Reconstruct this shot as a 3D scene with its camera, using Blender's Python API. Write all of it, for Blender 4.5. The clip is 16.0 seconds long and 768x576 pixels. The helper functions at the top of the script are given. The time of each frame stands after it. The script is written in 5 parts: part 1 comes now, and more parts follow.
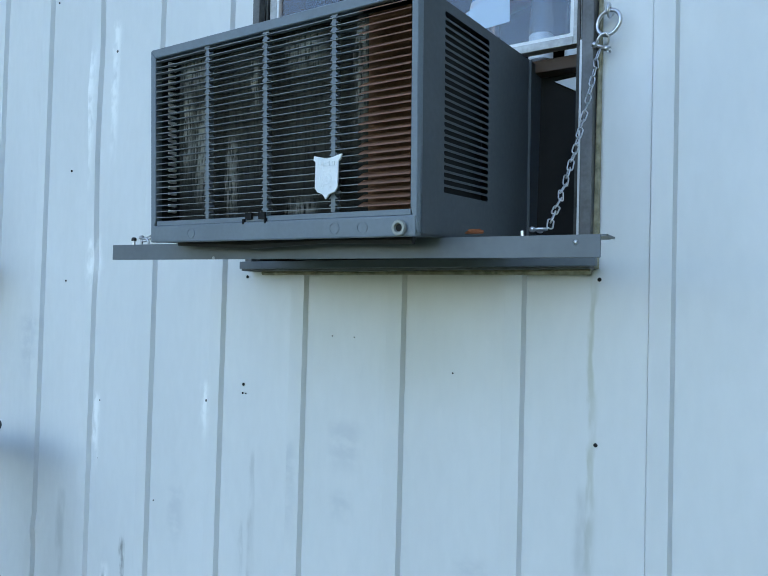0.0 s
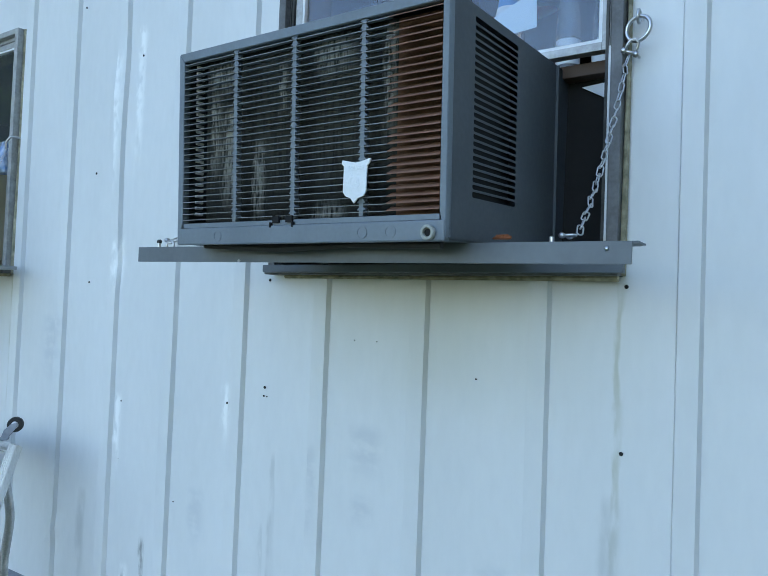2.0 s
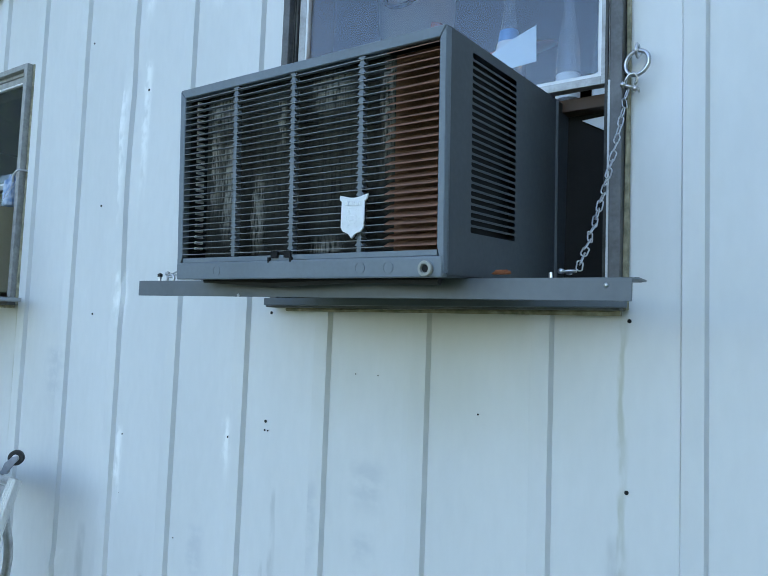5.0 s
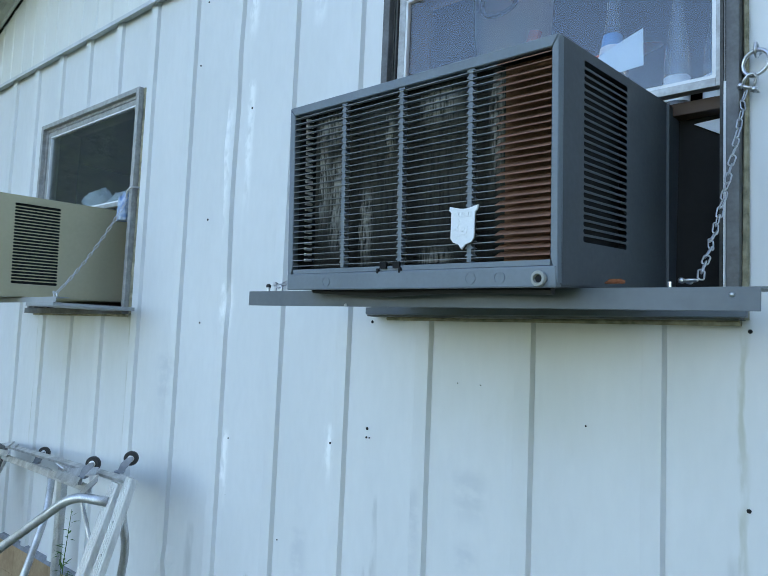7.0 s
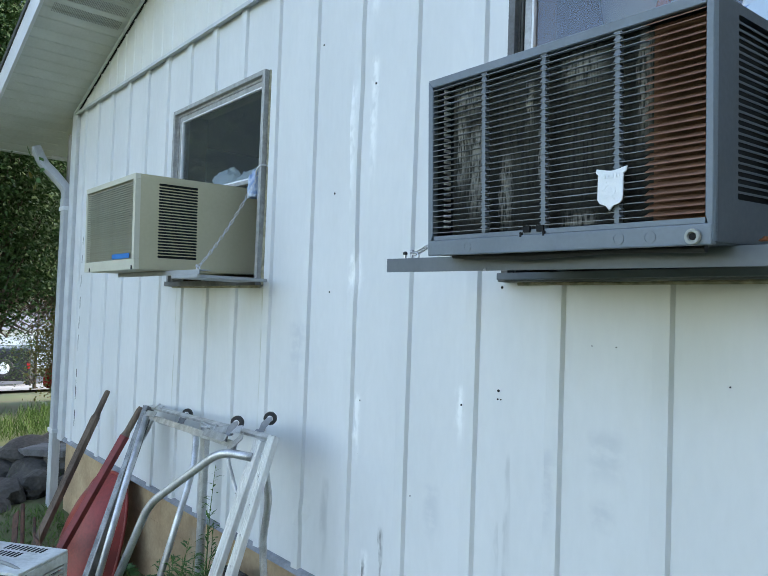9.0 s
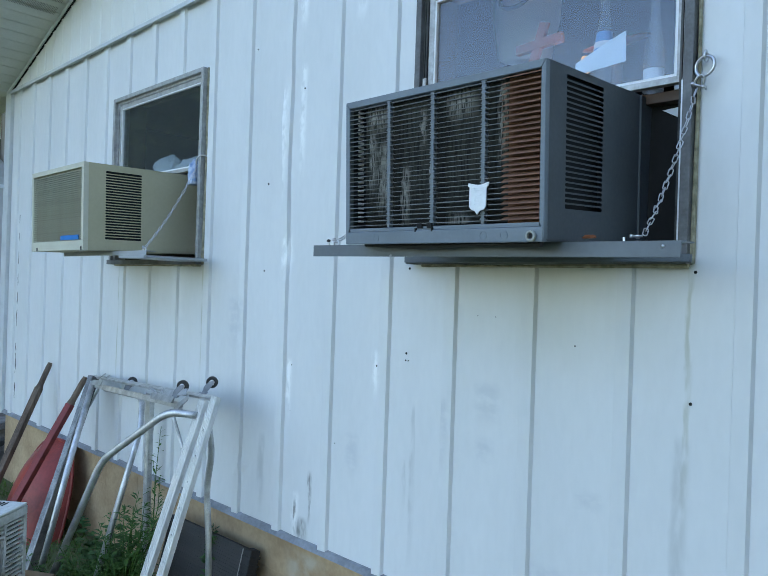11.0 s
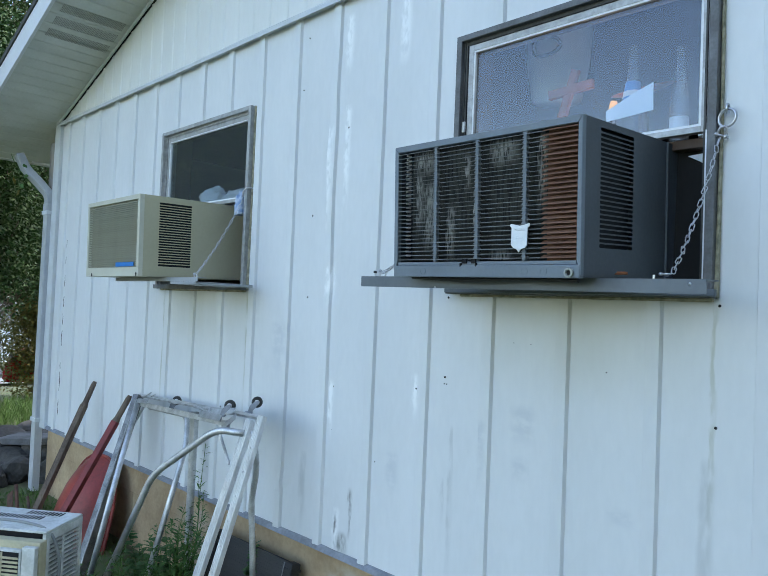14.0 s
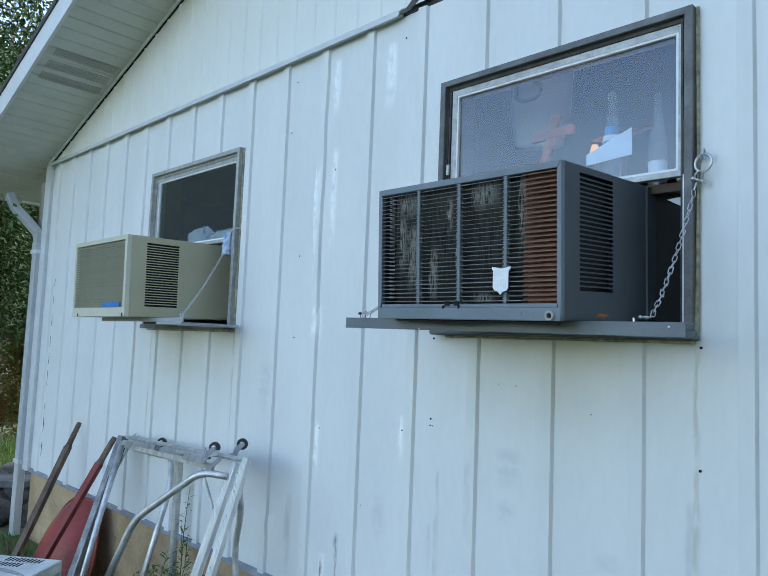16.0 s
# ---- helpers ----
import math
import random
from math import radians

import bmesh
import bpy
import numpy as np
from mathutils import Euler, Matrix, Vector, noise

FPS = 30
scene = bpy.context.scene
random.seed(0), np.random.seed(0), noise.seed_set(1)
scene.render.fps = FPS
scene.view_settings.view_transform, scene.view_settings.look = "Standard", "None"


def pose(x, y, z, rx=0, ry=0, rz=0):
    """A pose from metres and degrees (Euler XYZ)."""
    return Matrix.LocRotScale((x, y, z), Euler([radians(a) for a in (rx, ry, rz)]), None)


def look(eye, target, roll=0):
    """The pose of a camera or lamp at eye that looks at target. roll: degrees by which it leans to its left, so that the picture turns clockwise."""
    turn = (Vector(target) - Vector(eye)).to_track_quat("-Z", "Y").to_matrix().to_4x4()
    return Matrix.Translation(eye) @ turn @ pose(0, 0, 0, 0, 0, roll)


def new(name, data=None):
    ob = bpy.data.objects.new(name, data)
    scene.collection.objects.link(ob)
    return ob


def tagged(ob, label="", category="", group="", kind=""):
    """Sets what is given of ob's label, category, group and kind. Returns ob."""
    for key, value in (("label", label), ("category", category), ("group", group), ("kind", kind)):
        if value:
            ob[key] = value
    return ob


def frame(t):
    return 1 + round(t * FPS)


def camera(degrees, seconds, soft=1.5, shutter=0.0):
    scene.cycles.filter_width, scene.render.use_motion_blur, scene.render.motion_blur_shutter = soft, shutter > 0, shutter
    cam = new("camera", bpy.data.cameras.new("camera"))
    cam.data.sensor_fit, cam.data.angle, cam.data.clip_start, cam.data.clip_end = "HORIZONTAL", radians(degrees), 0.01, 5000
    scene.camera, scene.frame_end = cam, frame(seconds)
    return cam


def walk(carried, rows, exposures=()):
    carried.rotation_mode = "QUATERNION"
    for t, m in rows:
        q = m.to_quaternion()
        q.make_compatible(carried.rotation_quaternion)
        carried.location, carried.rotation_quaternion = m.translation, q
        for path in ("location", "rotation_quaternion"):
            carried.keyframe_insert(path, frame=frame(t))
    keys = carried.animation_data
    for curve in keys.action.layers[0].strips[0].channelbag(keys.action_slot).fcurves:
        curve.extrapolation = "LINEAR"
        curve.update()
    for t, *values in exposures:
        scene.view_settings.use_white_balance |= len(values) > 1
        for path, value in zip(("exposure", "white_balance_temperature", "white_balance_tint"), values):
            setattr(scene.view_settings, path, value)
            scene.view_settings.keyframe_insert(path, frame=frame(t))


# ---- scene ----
cam = camera(59.0, 16.0, soft=0.5)
EXPOSURES = [(0, 2.16, 6780, 8), (3.5, 2.16, 6780, 8), (7, 2.22, 6900, 9), (8.1, 2.28, 7550, 12), (10.4, 2.22, 7150, 10), (11, 2.14, 6850, 9), (12.5, 2.14, 6820, 10), (14, 2.16, 7080, 10), (16, 2.13, 7020, 9)]
PATH = [
    (0, (-0.077, -1.424, 1.554), (-1.144, 0.267, 1.604), 1.5),
    (0.5, (-0.079, -1.431, 1.557), (-1.152, 0.255, 1.621), 1.9),
    (1, (-0.082, -1.42, 1.556), (-1.163, 0.261, 1.629), 2.0),
    (1.5, (-0.086, -1.424, 1.551), (-1.178, 0.25, 1.622), 2.2),
    (2, (-0.097, -1.435, 1.552), (-1.199, 0.233, 1.616), 2.2),
    (2.5, (-0.098, -1.428, 1.551), (-1.208, 0.234, 1.613), 2.1),
    (3, (-0.09, -1.422, 1.551), (-1.2, 0.241, 1.62), 2.0),
    (3.5, (-0.088, -1.425, 1.556), (-1.195, 0.238, 1.643), 1.9),
    (5.8, (-0.09, -1.412, 1.571), (-1.235, 0.22, 1.728), 2.2),
    (6, (-0.093, -1.417, 1.57), (-1.248, 0.208, 1.727), 2.2),
    (6.5, (-0.098, -1.425, 1.568), (-1.315, 0.154, 1.726), 2.3),
    (7, (-0.119, -1.459, 1.57), (-1.432, 0.041, 1.726), 2.4),
    (7.5, (-0.163, -1.504, 1.563), (-1.58, -0.099, 1.705), 2.5),
    (8, (-0.169, -1.499, 1.557), (-1.671, -0.184, 1.679), 2.5),
    (8.2, (-0.163, -1.488, 1.556), (-1.688, -0.199, 1.663), 2.2),
    (10.3, (-0.016, -1.789, 1.517), (-1.466, -0.411, 1.523), 2.2),
    (10.5, (0.028, -1.798, 1.529), (-1.401, -0.399, 1.533), 2.1),
    (11, (0.18, -1.824, 1.551), (-1.2, -0.377, 1.551), 1.9),
    (11.5, (0.252, -1.882, 1.557), (-1.1, -0.407, 1.548), 1.9),
    (12, (0.243, -2.003, 1.557), (-1.104, -0.525, 1.53), 1.8),
    (12.5, (0.232, -2.059, 1.543), (-1.122, -0.587, 1.51), 2.1),
    (13, (0.241, -2.054, 1.558), (-1.135, -0.603, 1.536), 2.4),
    (13.5, (0.24, -2.031, 1.564), (-1.161, -0.603, 1.581), 2.5),
    (14, (0.24, -2.008, 1.571), (-1.181, -0.602, 1.632), 2.4),
    (14.5, (0.242, -2.002, 1.576), (-1.181, -0.601, 1.682), 2.4),
    (15, (0.254, -2.0, 1.579), (-1.164, -0.596, 1.717), 2.4),
    (15.5, (0.26, -1.997, 1.584), (-1.149, -0.586, 1.743), 2.4),
    (16, (0.262, -1.993, 1.588), (-1.142, -0.578, 1.758), 2.3),
]
walk(cam, [(t, look(eye, target, roll)) for t, eye, target, roll in PATH], exposures=EXPOSURES)

# ---- world, sun ----
world = bpy.data.worlds.new("sky")
scene.world = world
world.use_nodes = True
wn = world.node_tree
sky = wn.nodes.new("ShaderNodeTexSky")
sky.sky_type = "NISHITA"
sky.sun_disc = False
sky.sun_elevation = radians(44)
sky.sun_rotation = radians(17)
sky.ozone_density = 2.0
wn.links.new(sky.outputs[0], wn.nodes["Background"].inputs[0])
wn.nodes["Background"].inputs[1].default_value = 0.15
sun = new("sun", bpy.data.lights.new("sun", "SUN"))
sun.data.energy = 0.9
sun.data.angle = radians(0.6)
sun.data.color = (1.0, 0.97, 0.93)
sun.matrix_world = look((1.5, 5.0, 5.0), (0, 0, 0))


# ---- materials ----
def mat(name, base, second=None, rough=0.6, metal=0.0, scale=6.0, fine=60.0, mix=0.5, bump=0.1, stretch=(1, 1, 1), vary=0.06, spec=0.5):
    """Two-scale procedural paint: patches, fine grain, bump and a little piece to piece change."""
    m = bpy.data.materials.new(name)
    m.use_nodes = True
    n, l = m.node_tree.nodes, m.node_tree.links
    b = n["Principled BSDF"]
    second = second or tuple(c * 0.8 for c in base)
    co, mp = n.new("ShaderNodeTexCoord"), n.new("ShaderNodeMapping")
    mp.inputs["Scale"].default_value = stretch
    l.new(co.outputs["Object"], mp.inputs[0])
    a, f = n.new("ShaderNodeTexNoise"), n.new("ShaderNodeTexNoise")
    a.inputs["Scale"].default_value, a.inputs["Detail"].default_value = scale, 5
    f.inputs["Scale"].default_value, f.inputs["Detail"].default_value = fine, 4
    l.new(mp.outputs[0], a.inputs[0]), l.new(mp.outputs[0], f.inputs[0])
    ad = n.new("ShaderNodeMath")
    ad.operation = "MULTIPLY_ADD"
    l.new(f.outputs[0], ad.inputs[0])
    ad.inputs[1].default_value = 0.45
    l.new(a.outputs[0], ad.inputs[2])
    rg = n.new("ShaderNodeMapRange")
    rg.inputs[1].default_value, rg.inputs[2].default_value = 0.55, 0.9
    rg.inputs[4].default_value = mix
    l.new(ad.outputs[0], rg.inputs[0])
    mx = n.new("ShaderNodeMix")
    mx.data_type = "RGBA"
    mx.inputs[6].default_value, mx.inputs[7].default_value = (*base, 1), (*second, 1)
    l.new(rg.outputs[0], mx.inputs[0])
    out = mx.outputs[2]
    if vary:
        oi, hs, vr = n.new("ShaderNodeObjectInfo"), n.new("ShaderNodeHueSaturation"), n.new("ShaderNodeMapRange")
        vr.inputs[3].default_value, vr.inputs[4].default_value = 1 - vary, 1 + vary
        l.new(oi.outputs["Random"], vr.inputs[0]), l.new(vr.outputs[0], hs.inputs["Value"])
        l.new(out, hs.inputs["Color"])
        out = hs.outputs[0]
    l.new(out, b.inputs["Base Color"])
    rr = n.new("ShaderNodeMapRange")
    rr.inputs[3].default_value, rr.inputs[4].default_value = max(0.03, rough - 0.08), min(1, rough + 0.1)
    l.new(ad.outputs[0], rr.inputs[0]), l.new(rr.outputs[0], b.inputs["Roughness"])
    b.inputs["Metallic"].default_value = metal
    b.inputs["Specular IOR Level"].default_value = spec
    if bump:
        bp = n.new("ShaderNodeBump")
        bp.inputs["Strength"].default_value, bp.inputs["Distance"].default_value = bump, 0.004
        l.new(ad.outputs[0], bp.inputs["Height"]), l.new(bp.outputs[0], b.inputs["Normal"])
    return m


def tint(m, colour, masks, noise_scale=25.0, stretch=(1, 1, 0.25), amount=0.8):
    """Lay stains or painted shade of one colour over a material: each mask is a soft streak (x, half width, z low, z
    high).
    """
    n, l = m.node_tree.nodes, m.node_tree.links
    b = n["Principled BSDF"]
    src = b.inputs["Base Color"].links[0].from_socket
    co, se = n.new("ShaderNodeTexCoord"), n.new("ShaderNodeSeparateXYZ")
    l.new(co.outputs["Object"], se.inputs[0])
    mp, nz = n.new("ShaderNodeMapping"), n.new("ShaderNodeTexNoise")
    mp.inputs["Scale"].default_value = stretch
    nz.inputs["Scale"].default_value, nz.inputs["Detail"].default_value = noise_scale, 6
    l.new(co.outputs["Object"], mp.inputs[0]), l.new(mp.outputs[0], nz.inputs[0])
    total = None

    def calc(op, p, q):
        k = n.new("ShaderNodeMath")
        k.operation = op
        for i, v in enumerate((p, q)):
            if isinstance(v, (int, float)):
                k.inputs[i].default_value = v
            else:
                l.new(v, k.inputs[i])
        return k.outputs[0]

    def ramp(v, a0, a1):
        r = n.new("ShaderNodeMapRange")
        r.interpolation_type = "SMOOTHSTEP"
        r.inputs[1].default_value, r.inputs[2].default_value = a0, a1
        l.new(v, r.inputs[0])
        return r.outputs[0]

    wob = calc("MULTIPLY", calc("SUBTRACT", nz.outputs[0], 0.5), 0.05)
    for x, hw, z0, z1 in masks:
        d = calc("ABSOLUTE", calc("ADD", calc("SUBTRACT", se.outputs[0], x), wob), 0)
        k = calc("SUBTRACT", 1.0, ramp(d, hw * 0.2, hw))
        k = calc("MULTIPLY", k, ramp(se.outputs[2], z0, z0 + (z1 - z0) * 0.5))
        k = calc("MULTIPLY", k, calc("SUBTRACT", 1.0, ramp(se.outputs[2], z1 - 0.04, z1)))
        total = k if total is None else calc("MAXIMUM", total, k)
    total = calc("MULTIPLY", total, ramp(nz.outputs[0], 0.3, 0.6))
    total = calc("MULTIPLY", total, amount)
    mx = n.new("ShaderNodeMix")
    mx.data_type = "RGBA"
    mx.inputs[7].default_value = (*colour, 1)
    l.new(total, mx.inputs[0]), l.new(src, mx.inputs[6])
    l.new(mx.outputs[2], b.inputs["Base Color"])


SIDING = mat("white_siding_paint", (0.72, 0.735, 0.74), (0.63, 0.65, 0.655), rough=0.42, scale=3.0, fine=40, mix=0.6, bump=0.04, stretch=(1, 1, 0.35), vary=0.015)
tint(SIDING, (0.33, 0.34, 0.22), [(-2.80, 0.030, 0.85, 1.68), (-2.80, 0.022, 1.1, 1.68), (-3.72, 0.02, 0.8, 1.65), (-0.462, 0.012, 0.85, 1.64)], amount=0.5)
tint(SIDING, (0.40, 0.42, 0.42), [(-1.395, 0.016, 0.5, 1.15), (-1.43, 0.010, 0.75, 0.95), (-0.47, 0.03, 0.3, 1.2), (-3.7, 0.02, 0.9, 1.5), (-2.28, 0.03, 0.5, 0.9)], amount=0.45)
tint(SIDING, (0.52, 0.55, 0.58), [(-1.08, 0.07, 1.10, 1.27), (-1.09, 0.05, 0.98, 1.09), (-0.72, 0.06, 0.92, 1.0), (-0.85, 0.08, 0.6, 0.75), (-1.7, 0.05, 0.8, 1.0), (-2.5, 0.1, 1.2, 1.5), (-1.25, 0.03, 0.9, 1.2)], noise_scale=18, stretch=(1, 1, 1.6), amount=0.5)
tint(SIDING, (0.09, 0.10, 0.09), [(-1.942, 0.012, 0.54, 0.8), (-2.03, 0.010, 0.5, 0.66), (-1.99, 0.05, 0.47, 0.6)], noise_scale=40, amount=0.8)
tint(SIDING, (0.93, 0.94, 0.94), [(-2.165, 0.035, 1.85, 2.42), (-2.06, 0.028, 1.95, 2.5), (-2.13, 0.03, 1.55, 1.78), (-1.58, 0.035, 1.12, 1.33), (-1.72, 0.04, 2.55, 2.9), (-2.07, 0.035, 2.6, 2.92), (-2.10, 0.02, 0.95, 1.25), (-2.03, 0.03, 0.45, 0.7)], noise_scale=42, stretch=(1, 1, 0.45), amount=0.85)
# Broad tint below each unit: its soft greenish shadow put into the siding colour.
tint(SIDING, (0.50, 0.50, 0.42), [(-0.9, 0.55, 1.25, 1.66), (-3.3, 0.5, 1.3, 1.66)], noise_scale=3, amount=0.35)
GABLE = mat("white_gable_siding", (0.75, 0.76, 0.74), (0.68, 0.69, 0.66), rough=0.5, scale=3.0, mix=0.5, bump=0.03, stretch=(1, 1, 0.35), vary=0.01)
TRIM = mat("pale_metal_trim", (0.62, 0.65, 0.67), (0.5, 0.53, 0.54), rough=0.45, scale=9, mix=0.6)
SOFFIT = mat("white_soffit_metal", (0.62, 0.64, 0.60), (0.5, 0.52, 0.47), rough=0.5, scale=4, mix=0.6, vary=0.03)
SPOUT = mat("weathered_downspout_paint", (0.47, 0.49, 0.51), (0.33, 0.345, 0.36), rough=0.5, scale=6, fine=70, mix=0.8, stretch=(1, 1, 0.3))
FASCIA = mat("white_fascia_metal", (0.72, 0.74, 0.76), (0.6, 0.62, 0.63), rough=0.35, scale=5)
SHINGLE = mat("dark_roof_shingle", (0.06, 0.06, 0.06), (0.1, 0.1, 0.09), rough=0.9, fine=120, bump=0.5)
CONCRETE = mat("tan_stained_foundation", (0.50, 0.37, 0.23), (0.36, 0.25, 0.15), rough=0.9, scale=4, fine=45, mix=1.0, bump=0.35)
tint(CONCRETE, (0.50, 0.46, 0.38), [(-2.0, 0.16, 0.1, 0.44), (-1.2, 0.2, 0.0, 0.4), (-3.3, 0.25, 0.0, 0.4)], noise_scale=12, stretch=(1, 1, 1), amount=0.7)
FLASH = mat("grey_base_flashing", (0.30, 0.32, 0.36), (0.16, 0.17, 0.19), rough=0.5, scale=8, mix=0.8)
# Grey holds the shade inside the soffit slots, drawn as small blocks.
VENTGREY = mat("grey_slot_shade", (0.42, 0.43, 0.40), rough=0.9, bump=0, vary=0)
# Near-black: darkness inside holes, slots and gaps is put into the colour.
BLACKHOLE = mat("hole_shade_black", (0.012, 0.012, 0.012), rough=0.9, bump=0, vary=0)
RUSTY = mat("rusty_screw", (0.18, 0.12, 0.08), (0.08, 0.06, 0.05), rough=0.8, fine=200)
TRACK = mat("dark_window_track", (0.07, 0.07, 0.068), (0.03, 0.03, 0.028), rough=0.6, scale=20, fine=150, mix=1)
BRONZE = mat("weathered_window_frame", (0.17, 0.175, 0.18), (0.10, 0.10, 0.10), rough=0.5, metal=0.2, scale=14, fine=120, mix=0.9)
ALU = mat("dull_aluminium", (0.46, 0.465, 0.465), (0.30, 0.30, 0.295), rough=0.5, metal=0.55, scale=35, fine=150, mix=0.8)
BEAD = mat("white_glazing_bead", (0.78, 0.8, 0.82), rough=0.5, scale=20)
CAULK = mat("old_caulk", (0.42, 0.38, 0.27), (0.2, 0.19, 0.13), rough=0.9, scale=30, mix=1)
WOOD = mat("brown_interior_wood", (0.085, 0.048, 0.03), (0.045, 0.026, 0.017), rough=0.6, scale=10, stretch=(0.2, 1, 1))
GREY = mat("slate_grey_casing_paint", (0.080, 0.094, 0.108), (0.064, 0.075, 0.086), rough=0.5, scale=5, fine=90, mix=0.8, bump=0.05, vary=0)
GREYLITE = mat("blue_grey_grille_plastic", (0.165, 0.20, 0.235), (0.13, 0.158, 0.186), rough=0.45, scale=8, fine=120, mix=0.7, bump=0.04, vary=0)
SLAT = mat("dusty_grille_slat", (0.23, 0.25, 0.26), (0.13, 0.14, 0.14), rough=0.6, scale=12, vary=0.08)
SLATRUST = mat("rust_brown_shroud", (0.25, 0.125, 0.078), (0.15, 0.075, 0.048), rough=0.7, scale=7, fine=80, mix=0.9, vary=0.08)
TRAYMAT = mat("grey_painted_angle_iron", (0.125, 0.148, 0.168), (0.10, 0.117, 0.132), rough=0.42, scale=5, mix=0.8, bump=0.05, vary=0)
COIL = mat("black_condenser_fins", (0.012, 0.013, 0.014), (0.035, 0.038, 0.038), rough=0.75, scale=14, fine=700, mix=0.6, bump=0.6, stretch=(1, 1, 0.04), vary=0)
tint(COIL, (0.17, 0.18, 0.165), [(0.10, 0.11, 0.03, 0.40), (0.24, 0.10, 0.03, 0.40), (0.42, 0.12, 0.03, 0.40), (0.53, 0.05, 0.03, 0.40)], noise_scale=160, stretch=(1, 1, 0.10), amount=0.22)
tint(COIL, (0.52, 0.54, 0.54), [(0.095, 0.055, 0.30, 0.40), (0.12, 0.035, 0.05, 0.30), (0.075, 0.02, 0.12, 0.33), (0.205, 0.022, 0.02, 0.22), (0.27, 0.012, 0.24, 0.37), (0.40, 0.06, 0.30, 0.40), (0.39, 0.05, 0.03, 0.085), (0.528, 0.018, 0.16, 0.40), (0.30, 0.01, 0.12, 0.26)], noise_scale=170, stretch=(1, 1, 0.22), amount=0.7)
CHROME = mat("worn_zinc_steel", (0.62, 0.63, 0.65), (0.42, 0.42, 0.43), rough=0.28, metal=1.0, scale=40, fine=300)
WHITEMETAL = mat("white_embossed_metal", (0.80, 0.82, 0.84), (0.7, 0.72, 0.74), rough=0.45, scale=60, fine=300, bump=0.4)
CREAM = mat("putty_plastic", (0.33, 0.34, 0.31), rough=0.5, scale=40)
TAN = mat("tan_beige_casing_paint", (0.47, 0.435, 0.30), (0.41, 0.38, 0.255), rough=0.5, scale=4, fine=70, mix=0.7, bump=0.05, vary=0.01)
TANLITE = mat("cream_grille_frame", (0.58, 0.565, 0.46), (0.5, 0.48, 0.38), rough=0.5, scale=6, vary=0.01)
TANMESH = mat("olive_grey_grille", (0.34, 0.33, 0.25), (0.26, 0.25, 0.19), rough=0.6, scale=10, vary=0.06)
BLUETAG = mat("bright_blue_tag", (0.02, 0.22, 0.62), rough=0.4, scale=20, vary=0)
PALEGREY = mat("pale_grey_angle_iron", (0.36, 0.385, 0.40), (0.27, 0.285, 0.3), rough=0.45, scale=8)
CLOTH = mat("crumpled_white_cloth", (0.78, 0.82, 0.88), (0.66, 0.70, 0.76), rough=0.95, scale=20, fine=300)
RAG = mat("blue_white_rag", (0.55, 0.62, 0.72), (0.2, 0.3, 0.5), rough=0.95, scale=30, mix=1)
LEAFBROWN = mat("dry_leaf", (0.30, 0.10, 0.04), rough=0.8)
PAPER = mat("white_card", (0.78, 0.86, 0.90), rough=0.7, bump=0, vary=0)
# Both very dark: the rooms' lack of light is put into the colour.
ROOM = mat("dim_room_shade", (0.055, 0.06, 0.065), (0.04, 0.042, 0.045), rough=0.9, scale=2)
DARKROOM = mat("unlit_room_shade", (0.016, 0.018, 0.022), (0.013, 0.014, 0.017), rough=0.9, scale=2)
VESSEL = mat("white_plastic_bucket", (0.82, 0.85, 0.82), (0.70, 0.74, 0.70), rough=0.5, scale=4)
RUBBER = mat("black_rubber", (0.02, 0.02, 0.022), (0.04, 0.04, 0.04), rough=0.6, scale=30)
REDWOOD = mat("red_brown_stained_wood", (0.40, 0.12, 0.07), (0.26, 0.075, 0.045), rough=0.55, scale=12, stretch=(1, 1, 0.2))
LABELBLUE = mat("blue_printed_label", (0.10, 0.30, 0.62), rough=0.5, bump=0, vary=0)
LABELWHITE = mat("white_printed_label", (0.80, 0.82, 0.84), rough=0.6, bump=0, vary=0)
REDPLASTIC = mat("red_plastic", (0.5, 0.05, 0.04), rough=0.4)


